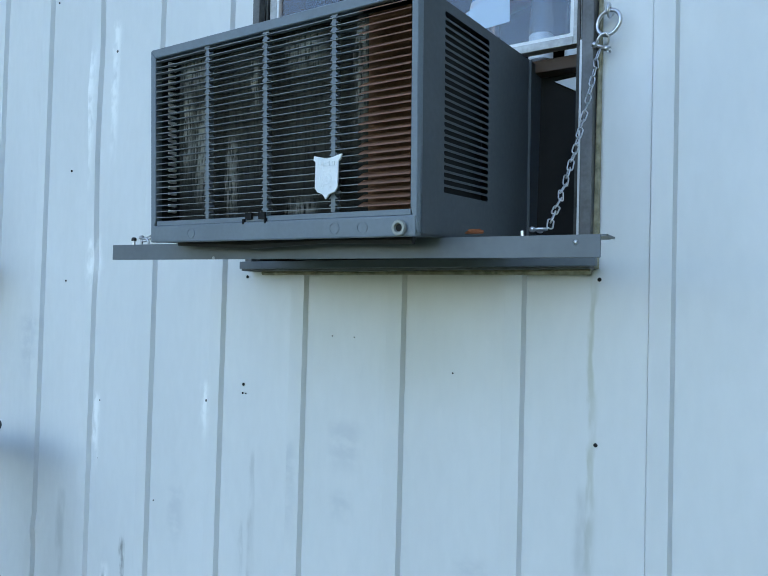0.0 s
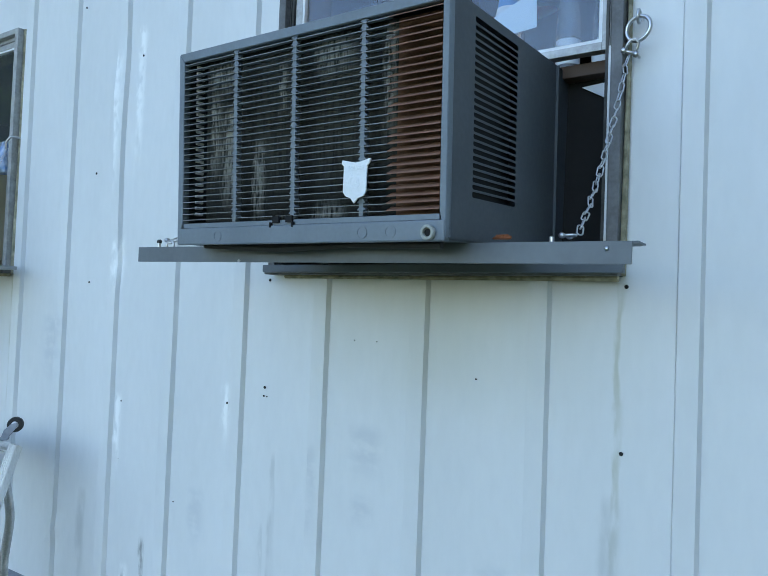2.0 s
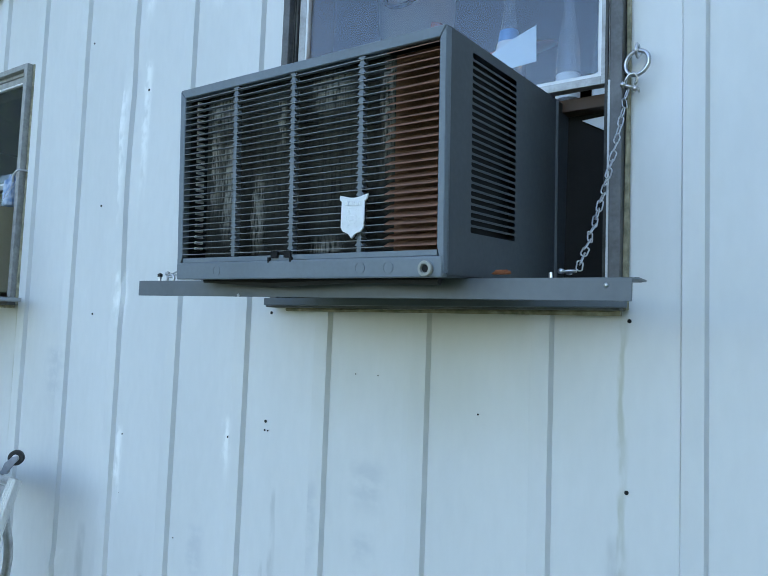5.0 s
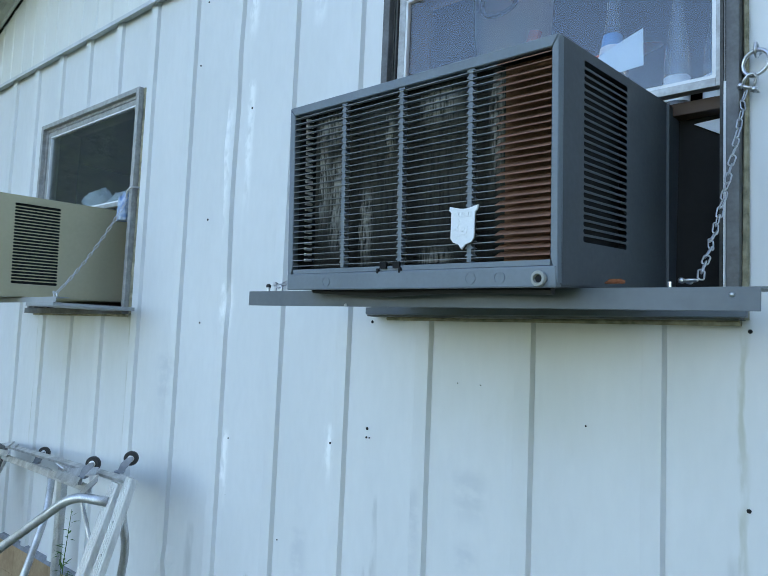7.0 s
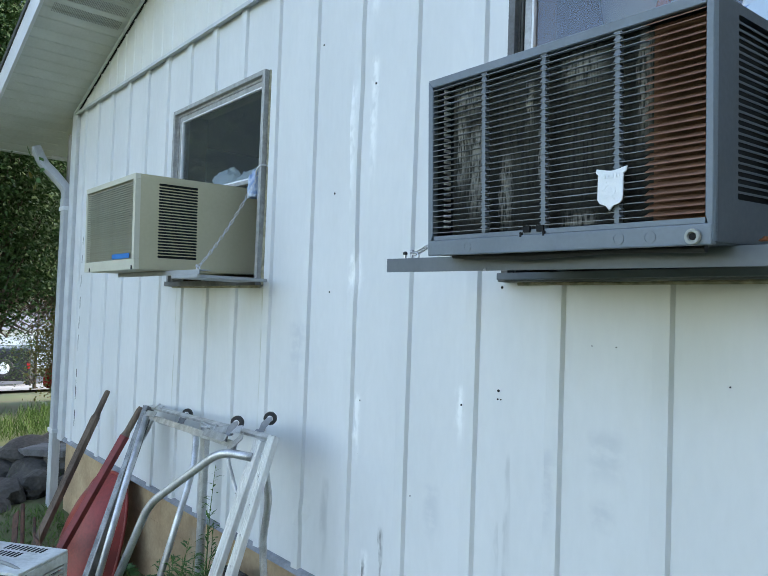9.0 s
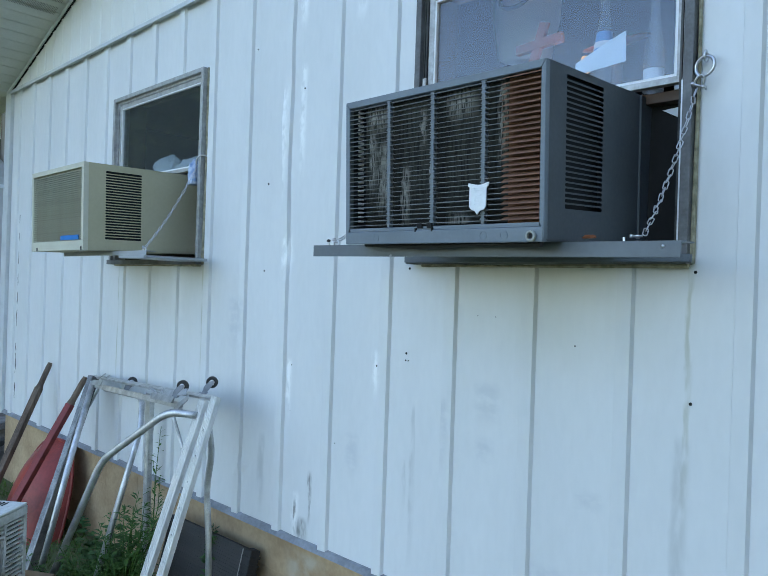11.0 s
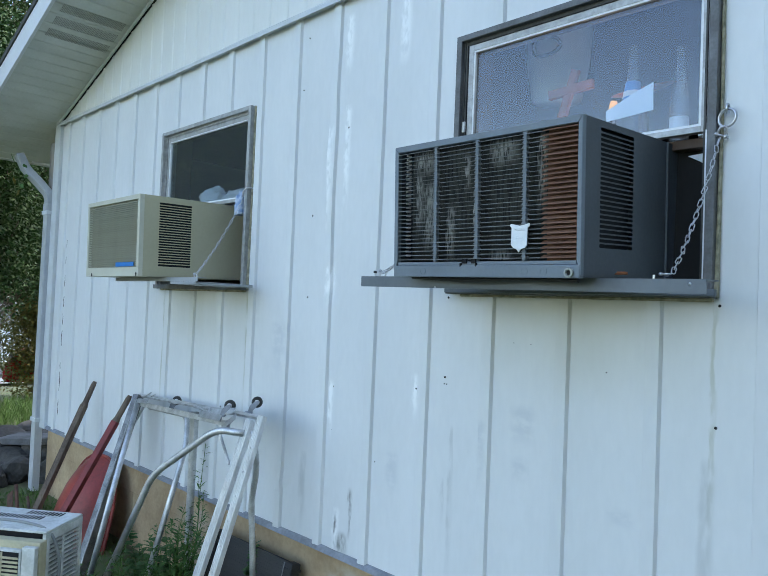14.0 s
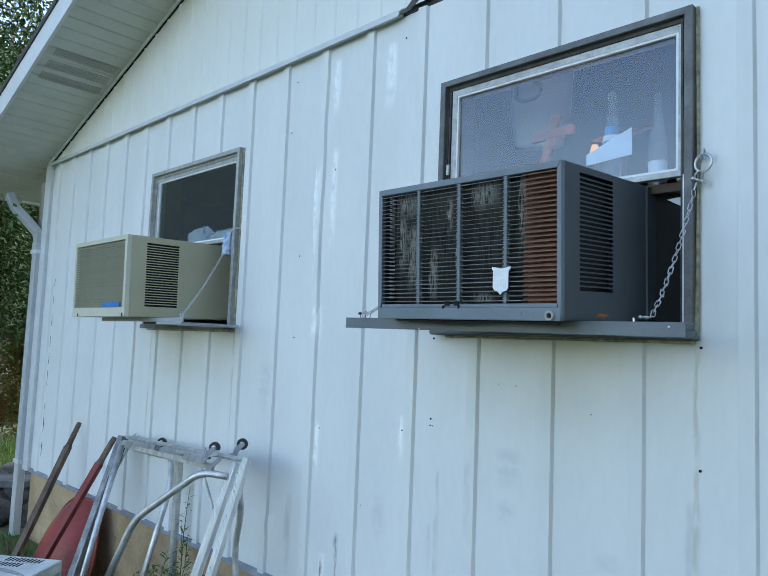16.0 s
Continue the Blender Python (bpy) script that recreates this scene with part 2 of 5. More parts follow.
def glassy(name, tone, rough=0.02, see=0.9, haze=0.0, base=0.09):
    """A thin clear pane: lets light straight through and mirrors by Fresnel."""
    m = bpy.data.materials.new(name)
    m.use_nodes = True
    n, l = m.node_tree.nodes, m.node_tree.links
    n.remove(n["Principled BSDF"])
    tr, gl, fr, mx = (n.new("ShaderNodeBsdfTransparent"), n.new("ShaderNodeBsdfGlossy"), n.new("ShaderNodeLayerWeight"), n.new("ShaderNodeMixShader"))
    tr.inputs[0].default_value = (*[c * see for c in tone], 1)
    gl.inputs["Roughness"].default_value = rough
    fr.inputs[0].default_value = 0.5
    pw, ml = n.new("ShaderNodeMath"), n.new("ShaderNodeMath")
    pw.operation, ml.operation = "POWER", "MULTIPLY_ADD"
    pw.inputs[1].default_value = 5
    ml.inputs[1].default_value, ml.inputs[2].default_value = 1 - base, base
    l.new(fr.outputs["Facing"], pw.inputs[0]), l.new(pw.outputs[0], ml.inputs[0])
    co, nz, bp = n.new("ShaderNodeTexCoord"), n.new("ShaderNodeTexNoise"), n.new("ShaderNodeBump")
    nz.inputs["Scale"].default_value = 2.0
    bp.inputs["Strength"].default_value, bp.inputs["Distance"].default_value = 0.05, 0.02
    l.new(co.outputs["Object"], nz.inputs[0]), l.new(nz.outputs[0], bp.inputs["Height"])
    l.new(bp.outputs[0], gl.inputs["Normal"])
    l.new(ml.outputs[0], mx.inputs[0]), l.new(tr.outputs[0], mx.inputs[1]), l.new(gl.outputs[0], mx.inputs[2])
    out = mx.outputs[0]
    if haze:
        df, hz = n.new("ShaderNodeBsdfDiffuse"), n.new("ShaderNodeMixShader")
        df.inputs[0].default_value = (0.75, 0.8, 0.84, 1)
        hz.inputs[0].default_value = haze
        l.new(out, hz.inputs[1]), l.new(df.outputs[0], hz.inputs[2])
        out = hz.outputs[0]
    l.new(out, n["Material Output"].inputs[0])
    return m


GLASS = glassy("window_glass", (0.90, 0.94, 0.98), see=0.96, base=0.078)
GLASSDARK = glassy("dirty_window_glass", (0.86, 0.91, 0.92), rough=0.05, haze=0.03)
# Pale diffuse haze stands in for the sheen the clear bottles lack.
BOTTLE = glassy("clear_bottle_glass", (0.88, 0.92, 0.93), rough=0.05, see=0.96, haze=0.045, base=0.07)


# ---- mesh helpers ----
def link(name, bm, material, smooth=False):
    me = bpy.data.meshes.new(name)
    bmesh.ops.recalc_face_normals(bm, faces=bm.faces)
    bm.to_mesh(me)
    bm.free()
    if smooth:
        for p in me.polygons:
            p.use_smooth = True
    me.materials.append(material)
    return new(name, me)


def part(name, bm, material, parent=None, label="", smooth=False):
    ob = link(name, bm, material, smooth)
    if parent:
        ob.parent = parent
    if label:
        ob["label"] = label
    return ob


def thing(name, m, label, category, group="", kind=""):
    ob = new(name)
    ob.empty_display_size = 0.1
    ob.matrix_world = m
    return tagged(ob, label, category, group, kind)


def box(x0, x1, y0, y1, z0, z1, bevel=0.0, bm=None, m=None):
    one = bmesh.new()
    bmesh.ops.create_cube(one, size=1)
    for v in one.verts:
        v.co = Vector((x0 + (v.co.x + 0.5) * (x1 - x0), y0 + (v.co.y + 0.5) * (y1 - y0), z0 + (v.co.z + 0.5) * (z1 - z0)))
    if bevel:
        bmesh.ops.bevel(one, geom=one.edges[:], offset=bevel, segments=2, affect="EDGES", profile=0.6)
    if m is not None:
        one.transform(m)
    return merge(bm, one)


def merge(bm, one):
    if bm is None:
        return one
    me = bpy.data.meshes.new("tmp")
    one.to_mesh(me)
    one.free()
    bm.from_mesh(me)
    bpy.data.meshes.remove(me)
    return bm


def prism(points, y0, y1, bevel=0.0, bm=None, axis="y", m=None):
    """A flat outline in x, z (or others) made thick along an axis."""
    one = bmesh.new()
    put = {"y": lambda a, b, c: (a, c, b), "x": lambda a, b, c: (c, a, b), "z": lambda a, b, c: (a, b, c)}[axis]
    lo = [one.verts.new(put(a, b, y0)) for a, b in points]
    hi = [one.verts.new(put(a, b, y1)) for a, b in points]
    one.faces.new(lo), one.faces.new(hi[::-1])
    k = len(points)
    for i in range(k):
        one.faces.new((lo[i], hi[i], hi[(i + 1) % k], lo[(i + 1) % k]))
    bmesh.ops.recalc_face_normals(one, faces=one.faces)
    if bevel:
        bmesh.ops.bevel(one, geom=one.edges[:], offset=bevel, segments=1, affect="EDGES")
    if m is not None:
        one.transform(m)
    return merge(bm, one)


def tube(points, r, seg=10, bm=None, closed=False, flat=1.0):
    """A round bar along points; r is one radius or one per point."""
    bm = bmesh.new() if bm is None else bm
    pts = [Vector(p) for p in points]
    k = len(pts)
    rings = []
    up = Vector((0, 0, 1))
    prev = None
    for i, p in enumerate(pts):
        a, b = (pts[(i - 1) % k], pts[(i + 1) % k]) if closed else (pts[max(i - 1, 0)], pts[min(i + 1, k - 1)])
        d = (b - a).normalized()
        if prev is None:
            side = d.cross(up)
            if side.length < 0.05:
                side = d.cross(Vector((0, 1, 0)))
            side.normalize()
        else:
            side = (prev - d * prev.dot(d)).normalized()
        prev = side
        top = d.cross(side).normalized()
        rad = r[i] if isinstance(r, (list, tuple)) else r
        rings.append([bm.verts.new(p + rad * (math.cos(t) * side + flat * math.sin(t) * top)) for t in [2 * math.pi * j / seg for j in range(seg)]])
    for i in range(k if closed else k - 1):
        A, B = rings[i], rings[(i + 1) % k]
        for j in range(seg):
            bm.faces.new((A[j], A[(j + 1) % seg], B[(j + 1) % seg], B[j]))
    if not closed:
        bm.faces.new(rings[0][::-1]), bm.faces.new(rings[-1])
    return bm


def soft(points, radius=0.05, steps=5):
    """Round off the corners of a polyline."""
    pts = [Vector(p) for p in points]
    out = [pts[0]]
    for i in range(1, len(pts) - 1):
        a, b = (pts[i - 1] - pts[i]), (pts[i + 1] - pts[i])
        ra, rb = min(radius, a.length * 0.45), min(radius, b.length * 0.45)
        p, q = pts[i] + a.normalized() * ra, pts[i] + b.normalized() * rb
        for s in range(steps + 1):
            t = s / steps
            out.append((1 - t) ** 2 * p + 2 * t * (1 - t) * pts[i] + t * t * q)
    out.append(pts[-1])
    return out


def spin(profile, seg=20, bm=None, m=None):
    """Turn a profile of (radius, height) round z."""
    one = bmesh.new()
    rings = [[one.verts.new((r * math.cos(2 * math.pi * j / seg), r * math.sin(2 * math.pi * j / seg), z)) for j in range(seg)] for r, z in profile]
    for A, B in zip(rings, rings[1:]):
        for j in range(seg):
            one.faces.new((A[j], A[(j + 1) % seg], B[(j + 1) % seg], B[j]))
    one.faces.new(rings[0][::-1]), one.faces.new(rings[-1])
    if m is not None:
        one.transform(m)
    return merge(bm, one)


# ---- the building ----
PITCH, RIB0 = 0.3035, -0.302
CORNER, BASE, BAND = -5.75, 0.495, 2.979
SLOPE, EAVEZ = 0.345, 2.988
RIDGEX = 0.6
W1, W2, WIDE1, WIDE2, SILL, HEAD = -1.414, -3.803, 0.953, 0.993, 1.650, 2.618
holes = [(W1 + 0.02, W1 + WIDE1 - 0.02, SILL + 0.015, HEAD - 0.02), (W2 + 0.02, W2 + WIDE2 - 0.02, SILL + 0.015, HEAD - 0.02)]


def roofz(x):
    return EAVEZ + SLOPE * (min(x, 2 * RIDGEX - x) - CORNER)


def dent(x, z):
    """Small buckles of the sheet metal."""
    d = 0.0022 * noise.noise((x * 1.7, z * 0.55, 3.1)) + 0.0009 * noise.noise((x * 9, z * 2.3, 7.7))
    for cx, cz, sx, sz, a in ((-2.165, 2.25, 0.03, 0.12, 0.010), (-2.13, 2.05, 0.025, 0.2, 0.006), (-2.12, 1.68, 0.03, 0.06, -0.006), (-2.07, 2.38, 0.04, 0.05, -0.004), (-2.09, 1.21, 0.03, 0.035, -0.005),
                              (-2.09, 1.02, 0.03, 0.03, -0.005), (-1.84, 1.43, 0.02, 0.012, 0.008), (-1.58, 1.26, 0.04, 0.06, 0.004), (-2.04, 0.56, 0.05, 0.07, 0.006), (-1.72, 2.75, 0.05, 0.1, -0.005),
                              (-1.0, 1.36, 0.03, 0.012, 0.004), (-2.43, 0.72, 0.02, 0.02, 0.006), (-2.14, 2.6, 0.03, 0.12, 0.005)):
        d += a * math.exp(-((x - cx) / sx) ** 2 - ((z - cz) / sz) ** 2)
    return d


def siding(name, x_first, x_last, z0, top, rib, pitch, rib_w, rib_d, run, mat_, parent, y_off, hole_list=(), steps=44):
    """One sheet of ribbed siding from x_first to x_last with its ribs' right feet at x = rib - k * pitch."""
    xs = {x_first: 0.0, x_last: 0.0}
    k = math.ceil((rib - x_last) / pitch) - 1
    while rib - k * pitch > x_first:
        r = rib - k * pitch
        for dx, dy in ((0, 0), (-run, -rib_d), (-rib_w + run, -rib_d * 1.35), (-rib_w, 0)):
            if x_first <= r + dx <= x_last:
                xs[r + dx] = dy
        for f in (0.2, 0.4, 0.6, 0.8):
            c = r + (pitch - rib_w) * f
            if x_first < c < x_last:
                xs.setdefault(c, 0.0)
        k += 1
    for h in hole_list:
        for hx in h[:2]:
            if x_first < hx < x_last and hx not in xs:
                near = sorted(xs, key=lambda v: abs(v - hx))[:2]
                xs[hx] = 0.0 if min(xs[v] for v in near) == 0.0 else -rib_d
    cols = sorted(xs)
    zmax = max(top(c) for c in cols)
    zs = sorted({z0 + (zmax - z0) * i / steps for i in range(steps + 1)} | {v for h in hole_list for v in h[2:] if z0 < v < zmax})
    bm = bmesh.new()
    grid = {}
    for c in cols:
        for z in zs:
            zz = min(z, top(c))
            grid[c, z] = bm.verts.new((c, y_off + xs[c] - dent(c, zz), zz))
    for c0, c1 in zip(cols, cols[1:]):
        for za, zb in zip(zs, zs[1:]):
            cx, cz = (c0 + c1) / 2, (za + zb) / 2
            if any(h[0] < cx < h[1] and h[2] < cz < h[3] for h in hole_list) or za >= max(top(c0), top(c1)):
                continue
            bm.faces.new((grid[c0, za], grid[c1, za], grid[c1, zb], grid[c0, zb]))
    bmesh.ops.remove_doubles(bm, verts=bm.verts, dist=1e-5)
    return part(name, bm, mat_, parent)


wall_front = thing("wall_front", pose(0, 0, 0), "white ribbed metal siding wall, scuffed and streaked", "wall", kind="structure")
edges = [CORNER + 0.012]
x = RIB0 - 5 * 3 * PITCH - 2 * PITCH - 0.075
while x < 3.4:
    edges.append(x)
    x += 3 * PITCH
edges.append(7.0)
for a, b in zip(edges, edges[1:]):
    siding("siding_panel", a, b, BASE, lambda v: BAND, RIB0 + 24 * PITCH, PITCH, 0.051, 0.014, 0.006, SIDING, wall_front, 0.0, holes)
# gable sheets, narrower ribs, a little proud of the wall below
x = CORNER + 0.012
while x < 6.9:
    b = min(x + 0.9144, 2 * RIDGEX - CORNER)
    siding("gable_panel", x, b, BAND + 0.03, lambda v: max(BAND + 0.031, roofz(v) - 0.005), CORNER + 0.1524 * 90, 0.1524, 0.024, 0.005, 0.006, GABLE, wall_front, -0.006, (), 10)
    x = b
# wall core behind the sheets, with the two window openings through it
for x0, x1, z0, z1 in ((CORNER + 0.02, W2, BASE, 5), (W2 + WIDE2, W1, BASE, 5), (W1 + WIDE1, 6.9, BASE, 5), (W2, W2 + WIDE2, BASE, SILL), (W1, W1 + WIDE1, BASE, SILL), (W2, W2 + WIDE2, HEAD, 5), (W1, W1 + WIDE1, HEAD, 5)):
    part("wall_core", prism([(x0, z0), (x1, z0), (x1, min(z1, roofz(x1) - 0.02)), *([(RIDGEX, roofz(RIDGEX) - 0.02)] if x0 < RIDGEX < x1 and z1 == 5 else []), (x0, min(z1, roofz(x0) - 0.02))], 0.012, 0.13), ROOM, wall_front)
band = bmesh.new()
prism([(-0.040, BAND - 0.012), (-0.034, BAND - 0.014), (-0.030, BAND + 0.016), (-0.010, BAND + 0.036), (-0.003, BAND + 0.036), (-0.003, BAND - 0.002), (-0.036, BAND - 0.004)], CORNER + 0.12, -1.66, bm=band, axis="x")
part("band_flashing", band, TRIM, wall_front, "white metal band flashing with a dented edge")
torn = tube([(-1.66, -0.02, 2.99), (-1.6, -0.035, 2.985), (-1.56, -0.05, 3.0), (-1.55, -0.03, 3.03)], [0.014, 0.012, 0.008, 0.004], 6, flat=0.3)
tube([(-1.60, -0.02, 3.0), (-1.53, -0.04, 3.01), (-1.49, -0.03, 2.99)], [0.008, 0.006, 0.003], 6, torn, flat=0.4)
part("torn_flashing", torn, FLASH, wall_front, "torn curled end of the flashing")
corner = prism([(CORNER - 0.004, -0.026), (CORNER + 0.115, -0.026), (CORNER + 0.115, -0.001), (CORNER + 0.02, -0.001), (CORNER + 0.02, 0.1), (CORNER - 0.004, 0.1)], BASE - 0.02, EAVEZ, axis="z")
part("corner_trim", corner, TRIM, wall_front)
flash = bmesh.new()
x = CORNER
while x < 6.9:
    b = min(x + 2.4, 6.9)
    s = random.uniform(-0.004, 0.004)
    prism([(0.004, BASE + 0.008), (-0.012, BASE + 0.002), (-0.026 + s, BASE - 0.017), (-0.022 + s, BASE - 0.018), (0.03, BASE - 0.008), (0.03, BASE + 0.008)], x, b - 0.002, bm=flash, axis="x")
    x = b
part("base_flashing", flash, FLASH, wall_front)
# screw holes and fasteners seen on the sheets
for sx, sz, r in ((-1.435, 1.624, 0.006), (-1.432, 1.648, 0.004), (-1.421, 1.648, 0.003), (-1.438, 1.319, 0.006), (-1.440, 1.294, 0.004), (-1.428, 1.294, 0.003), (-0.449, 1.618, 0.006), (-0.451, 1.277, 0.006),
                  (-2.288, 1.997, 0.006), (-2.088, 1.212, 0.006), (-2.09, 1.02, 0.006), (-2.059, 2.383, 0.006), (-1.58, 1.26, 0.005), (-2.175, 2.262, 0.009), (-2.40, 2.62, 0.005), (-3.39, 2.68, 0.006), (-4.62, 2.63, 0.006),
                  (-1.64, 2.88, 0.006), (-2.37, 2.87, 0.005), (-1.13, 1.47, 0.002), (-1.06, 1.47, 0.002), (-0.78, 1.40, 0.003), (-2.30, 1.61, 0.005), (-1.80, 0.93, 0.003), (-3.02, 1.0, 0.006), (-1.55, 2.93, 0.007)):
    bm = spin([(r * 0.72, 0), (r * 0.75, 0.0015), (r * 0.45, 0.003)], 8, m=pose(sx, -dent(sx, sz) - 0.0005, sz, 90))
    part("screw", bm, BLACKHOLE if r != 0.009 else RUSTY, wall_front)

rs = random.Random(9)
for q in range(9):
    za = 0.62 + q * 0.17 + rs.uniform(-0.05, 0.05)
    zs_ = [za + k * 0.03 for k in range(rs.randint(3, 6))]
    part("seam_gap", tube([(-5.425 + rs.uniform(-0.004, 0.004), -0.001, z) for z in zs_], [0.001] + [rs.uniform(0.0008, 0.0026) for _ in zs_[2:]] + [0.001], 5), BLACKHOLE, wall_front)
part("corner_board", box(CORNER - 0.15, CORNER - 0.006, -0.012, 0.03, 2.36, 2.86, 0.003), mat("bare_weathered_board", (0.34, 0.33, 0.31), (0.16, 0.145, 0.125), rough=0.9, scale=9, fine=90, mix=1, stretch=(1, 1, 0.2), bump=0.3), wall_front, "bare weathered end board")
for q in range(16):
    z = 0.9 + q * 0.095
    w = rs.uniform(0.02, 0.055)
    part("paint_flake", prism([(CORNER - 0.085, z), (CORNER - 0.085 - w, z + rs.uniform(0.01, 0.03)), (CORNER - 0.085 - w * 0.6, z + 0.06), (CORNER - 0.085, z + 0.092)], 0.0, 0.004), FASCIA, wall_front)

foundation = thing("foundation", pose(0, 0, 0), "tan stained concrete block foundation under the siding", "foundation", kind="structure")
x = CORNER + 0.03
row = 0
for z0, z1 in ((-0.5, -0.11), (-0.11, 0.09), (0.09, 0.29), (0.29, BASE)):
    x = CORNER + 0.03 - (0.2 if row % 2 else 0)
    row += 1
    while x < 6.8:
        a, b = max(x, CORNER + 0.03), x + 0.405
        part("block", box(a + 0.0003, b - 0.0003, 0.036 + random.uniform(-0.0006, 0.0006), 0.22, z0 + 0.0003, z1 - 0.0003, 0.0015), CONCRETE, foundation)
        x = b
wall_side = tagged(part("wall_side", box(CORNER + 0.005, CORNER + 0.12, 0.1, 8, -0.3, EAVEZ), GABLE), "white metal side wall of the building", "wall", kind="structure")
wall_far = tagged(part("wall_far", box(7.0, 7.12, 0.03, 8, -0.3, EAVEZ), GABLE), "white metal side wall of the building", "wall", kind="structure")
wall_back = tagged(part("wall_back", box(CORNER, 7.1, 7.9, 8.02, -0.3, EAVEZ + 2), GABLE), "white metal rear wall of the building", "wall", kind="structure")
# rooms behind the windows, their darkness in the wall and ceiling colour
tagged(part("room_wall", box(-5.6, 6.8, 3.4, 3.5, 0.4, 3.0), DARKROOM), "room wall, near-black in place of an unlit interior", "wall", kind="structure")
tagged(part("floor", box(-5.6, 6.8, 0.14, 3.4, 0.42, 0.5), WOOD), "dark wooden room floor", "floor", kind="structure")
tagged(part("ceiling", box(-5.6, 6.8, 0.14, 3.4, 2.9, 2.96), DARKROOM), "room ceiling, near-black in place of an unlit interior", "ceiling", kind="structure")

# roof, soffit, fascia
OUT = -0.535
roof = thing("roof", pose(0, 0, 0), "low gabled roof with white metal soffit and fascia", "roof", kind="structure")
EAVEX = CORNER - 0.66
lo, hi = roofz(EAVEX), roofz(RIDGEX)
for sgn in (0, 1):
    f = (lambda v: v) if not sgn else (lambda v: 2 * RIDGEX - v)
    part("roof_deck", prism([(f(EAVEX), lo + 0.16), (f(RIDGEX), hi + 0.16), (f(RIDGEX), hi + 0.2), (f(EAVEX - 0.03), lo + 0.19)], OUT - 0.03, 8.4), SHINGLE, roof)
    part("fascia", prism([(f(EAVEX), lo - 0.012), (f(RIDGEX), hi - 0.012), (f(RIDGEX), hi + 0.158), (f(EAVEX), lo + 0.158)], OUT - 0.02, OUT), FASCIA, roof, "white metal fascia board")
x = EAVEX
while x < RIDGEX:
    b = min(x + 0.1016, RIDGEX)
    z0, z1 = roofz(x), roofz(b)
    bm = prism([(x + 0.004, z0 + 0.004), (b - 0.010, z1), (b - 0.0005, z1 + 0.016), (x, z0 + 0.016)], OUT, -0.004)
    part("soffit_panel", bm, SOFFIT, roof)
    part("soffit_panel", prism([(2 * RIDGEX - x, z0 + 0.004), (2 * RIDGEX - b, z1 + 0.004), (2 * RIDGEX - b, z1 + 0.016), (2 * RIDGEX - x, z0 + 0.016)], OUT, -0.004), SOFFIT, roof)
    x = b
part("soffit_return", prism([(EAVEX, lo + 0.018), (EAVEX, lo + 0.03), (CORNER, roofz(CORNER) + 0.03), (CORNER, roofz(CORNER) + 0.018)], -0.004, 8.0), SOFFIT, roof)
part("rake_mould", prism([(CORNER + 0.02, roofz(CORNER + 0.02) - 0.022), (RIDGEX, hi - 0.022), (RIDGEX, hi + 0.006), (CORNER + 0.02, roofz(CORNER + 0.02) + 0.006)], -0.03, -0.007), TRIM, roof)
# Black strip stands in for the shadow line of the gap under the mould.
part("rake_shadow_strip", prism([(CORNER + 0.02, roofz(CORNER + 0.02) - 0.0237), (RIDGEX, hi - 0.0237), (RIDGEX, hi - 0.0225), (CORNER + 0.02, roofz(CORNER + 0.02) - 0.0225)], -0.020, -0.007), BLACKHOLE, roof)
dots = bmesh.new()
for px in (-4.66, -4.53, -4.40):
    for i in range(5):
        for j in range(44):
            a, y = px + i * 0.017 - 0.05, OUT + 0.06 + j * 0.0095
            zz = roofz(a) - 0.0005
            vv = [dots.verts.new(q) for q in ((a, y, zz + 0.003), (a + 0.010, y, zz + 0.006), (a + 0.010, y + 0.0035, zz + 0.006), (a, y + 0.0035, zz + 0.003), (a, y, zz - 0.001), (a + 0.010, y, zz + 0.0022), (a + 0.010, y + 0.0035, zz + 0.0022), (a, y + 0.0035, zz - 0.001))]
            for f in ((4, 5, 6, 7), (0, 1, 5, 4), (1, 2, 6, 5), (2, 3, 7, 6), (3, 0, 4, 7)):
                dots.faces.new([vv[k] for k in f])
tagged(part("vent_slots", dots, VENTGREY, roof), kind="stuff")
gut = bmesh.new()
prism([(EAVEX - 0.11, lo + 0.13), (EAVEX - 0.12, lo + 0.13), (EAVEX - 0.115, lo + 0.06), (EAVEX - 0.08, lo + 0.0), (EAVEX, lo), (EAVEX, lo + 0.12), (EAVEX - 0.01, lo + 0.12), (EAVEX - 0.01, lo + 0.01), (EAVEX - 0.075, lo + 0.01), (EAVEX - 0.105, lo + 0.065)], OUT, 8.3, bm=gut)
part("gutter", gut, FASCIA, roof, "white metal eave gutter")

# ---- ground ----
EARTH = mat("grassy_earth", (0.10, 0.14, 0.05), (0.14, 0.11, 0.07), rough=1.0, scale=1.2, fine=25, mix=0.8, bump=0.6, vary=0)
GROUNDZ = -0.06


def groundz(x, y):
    near = math.exp(-((x + 2) / 6) ** 2 - ((y + 1) / 5) ** 2)
    fall = 0.06 * max(0, -x - 8.5) + 0.045 * max(0, -x - 16)
    return GROUNDZ + 0.025 * near * noise.noise((x * 1.3, y * 1.3, 0)) - min(fall, 3.1)


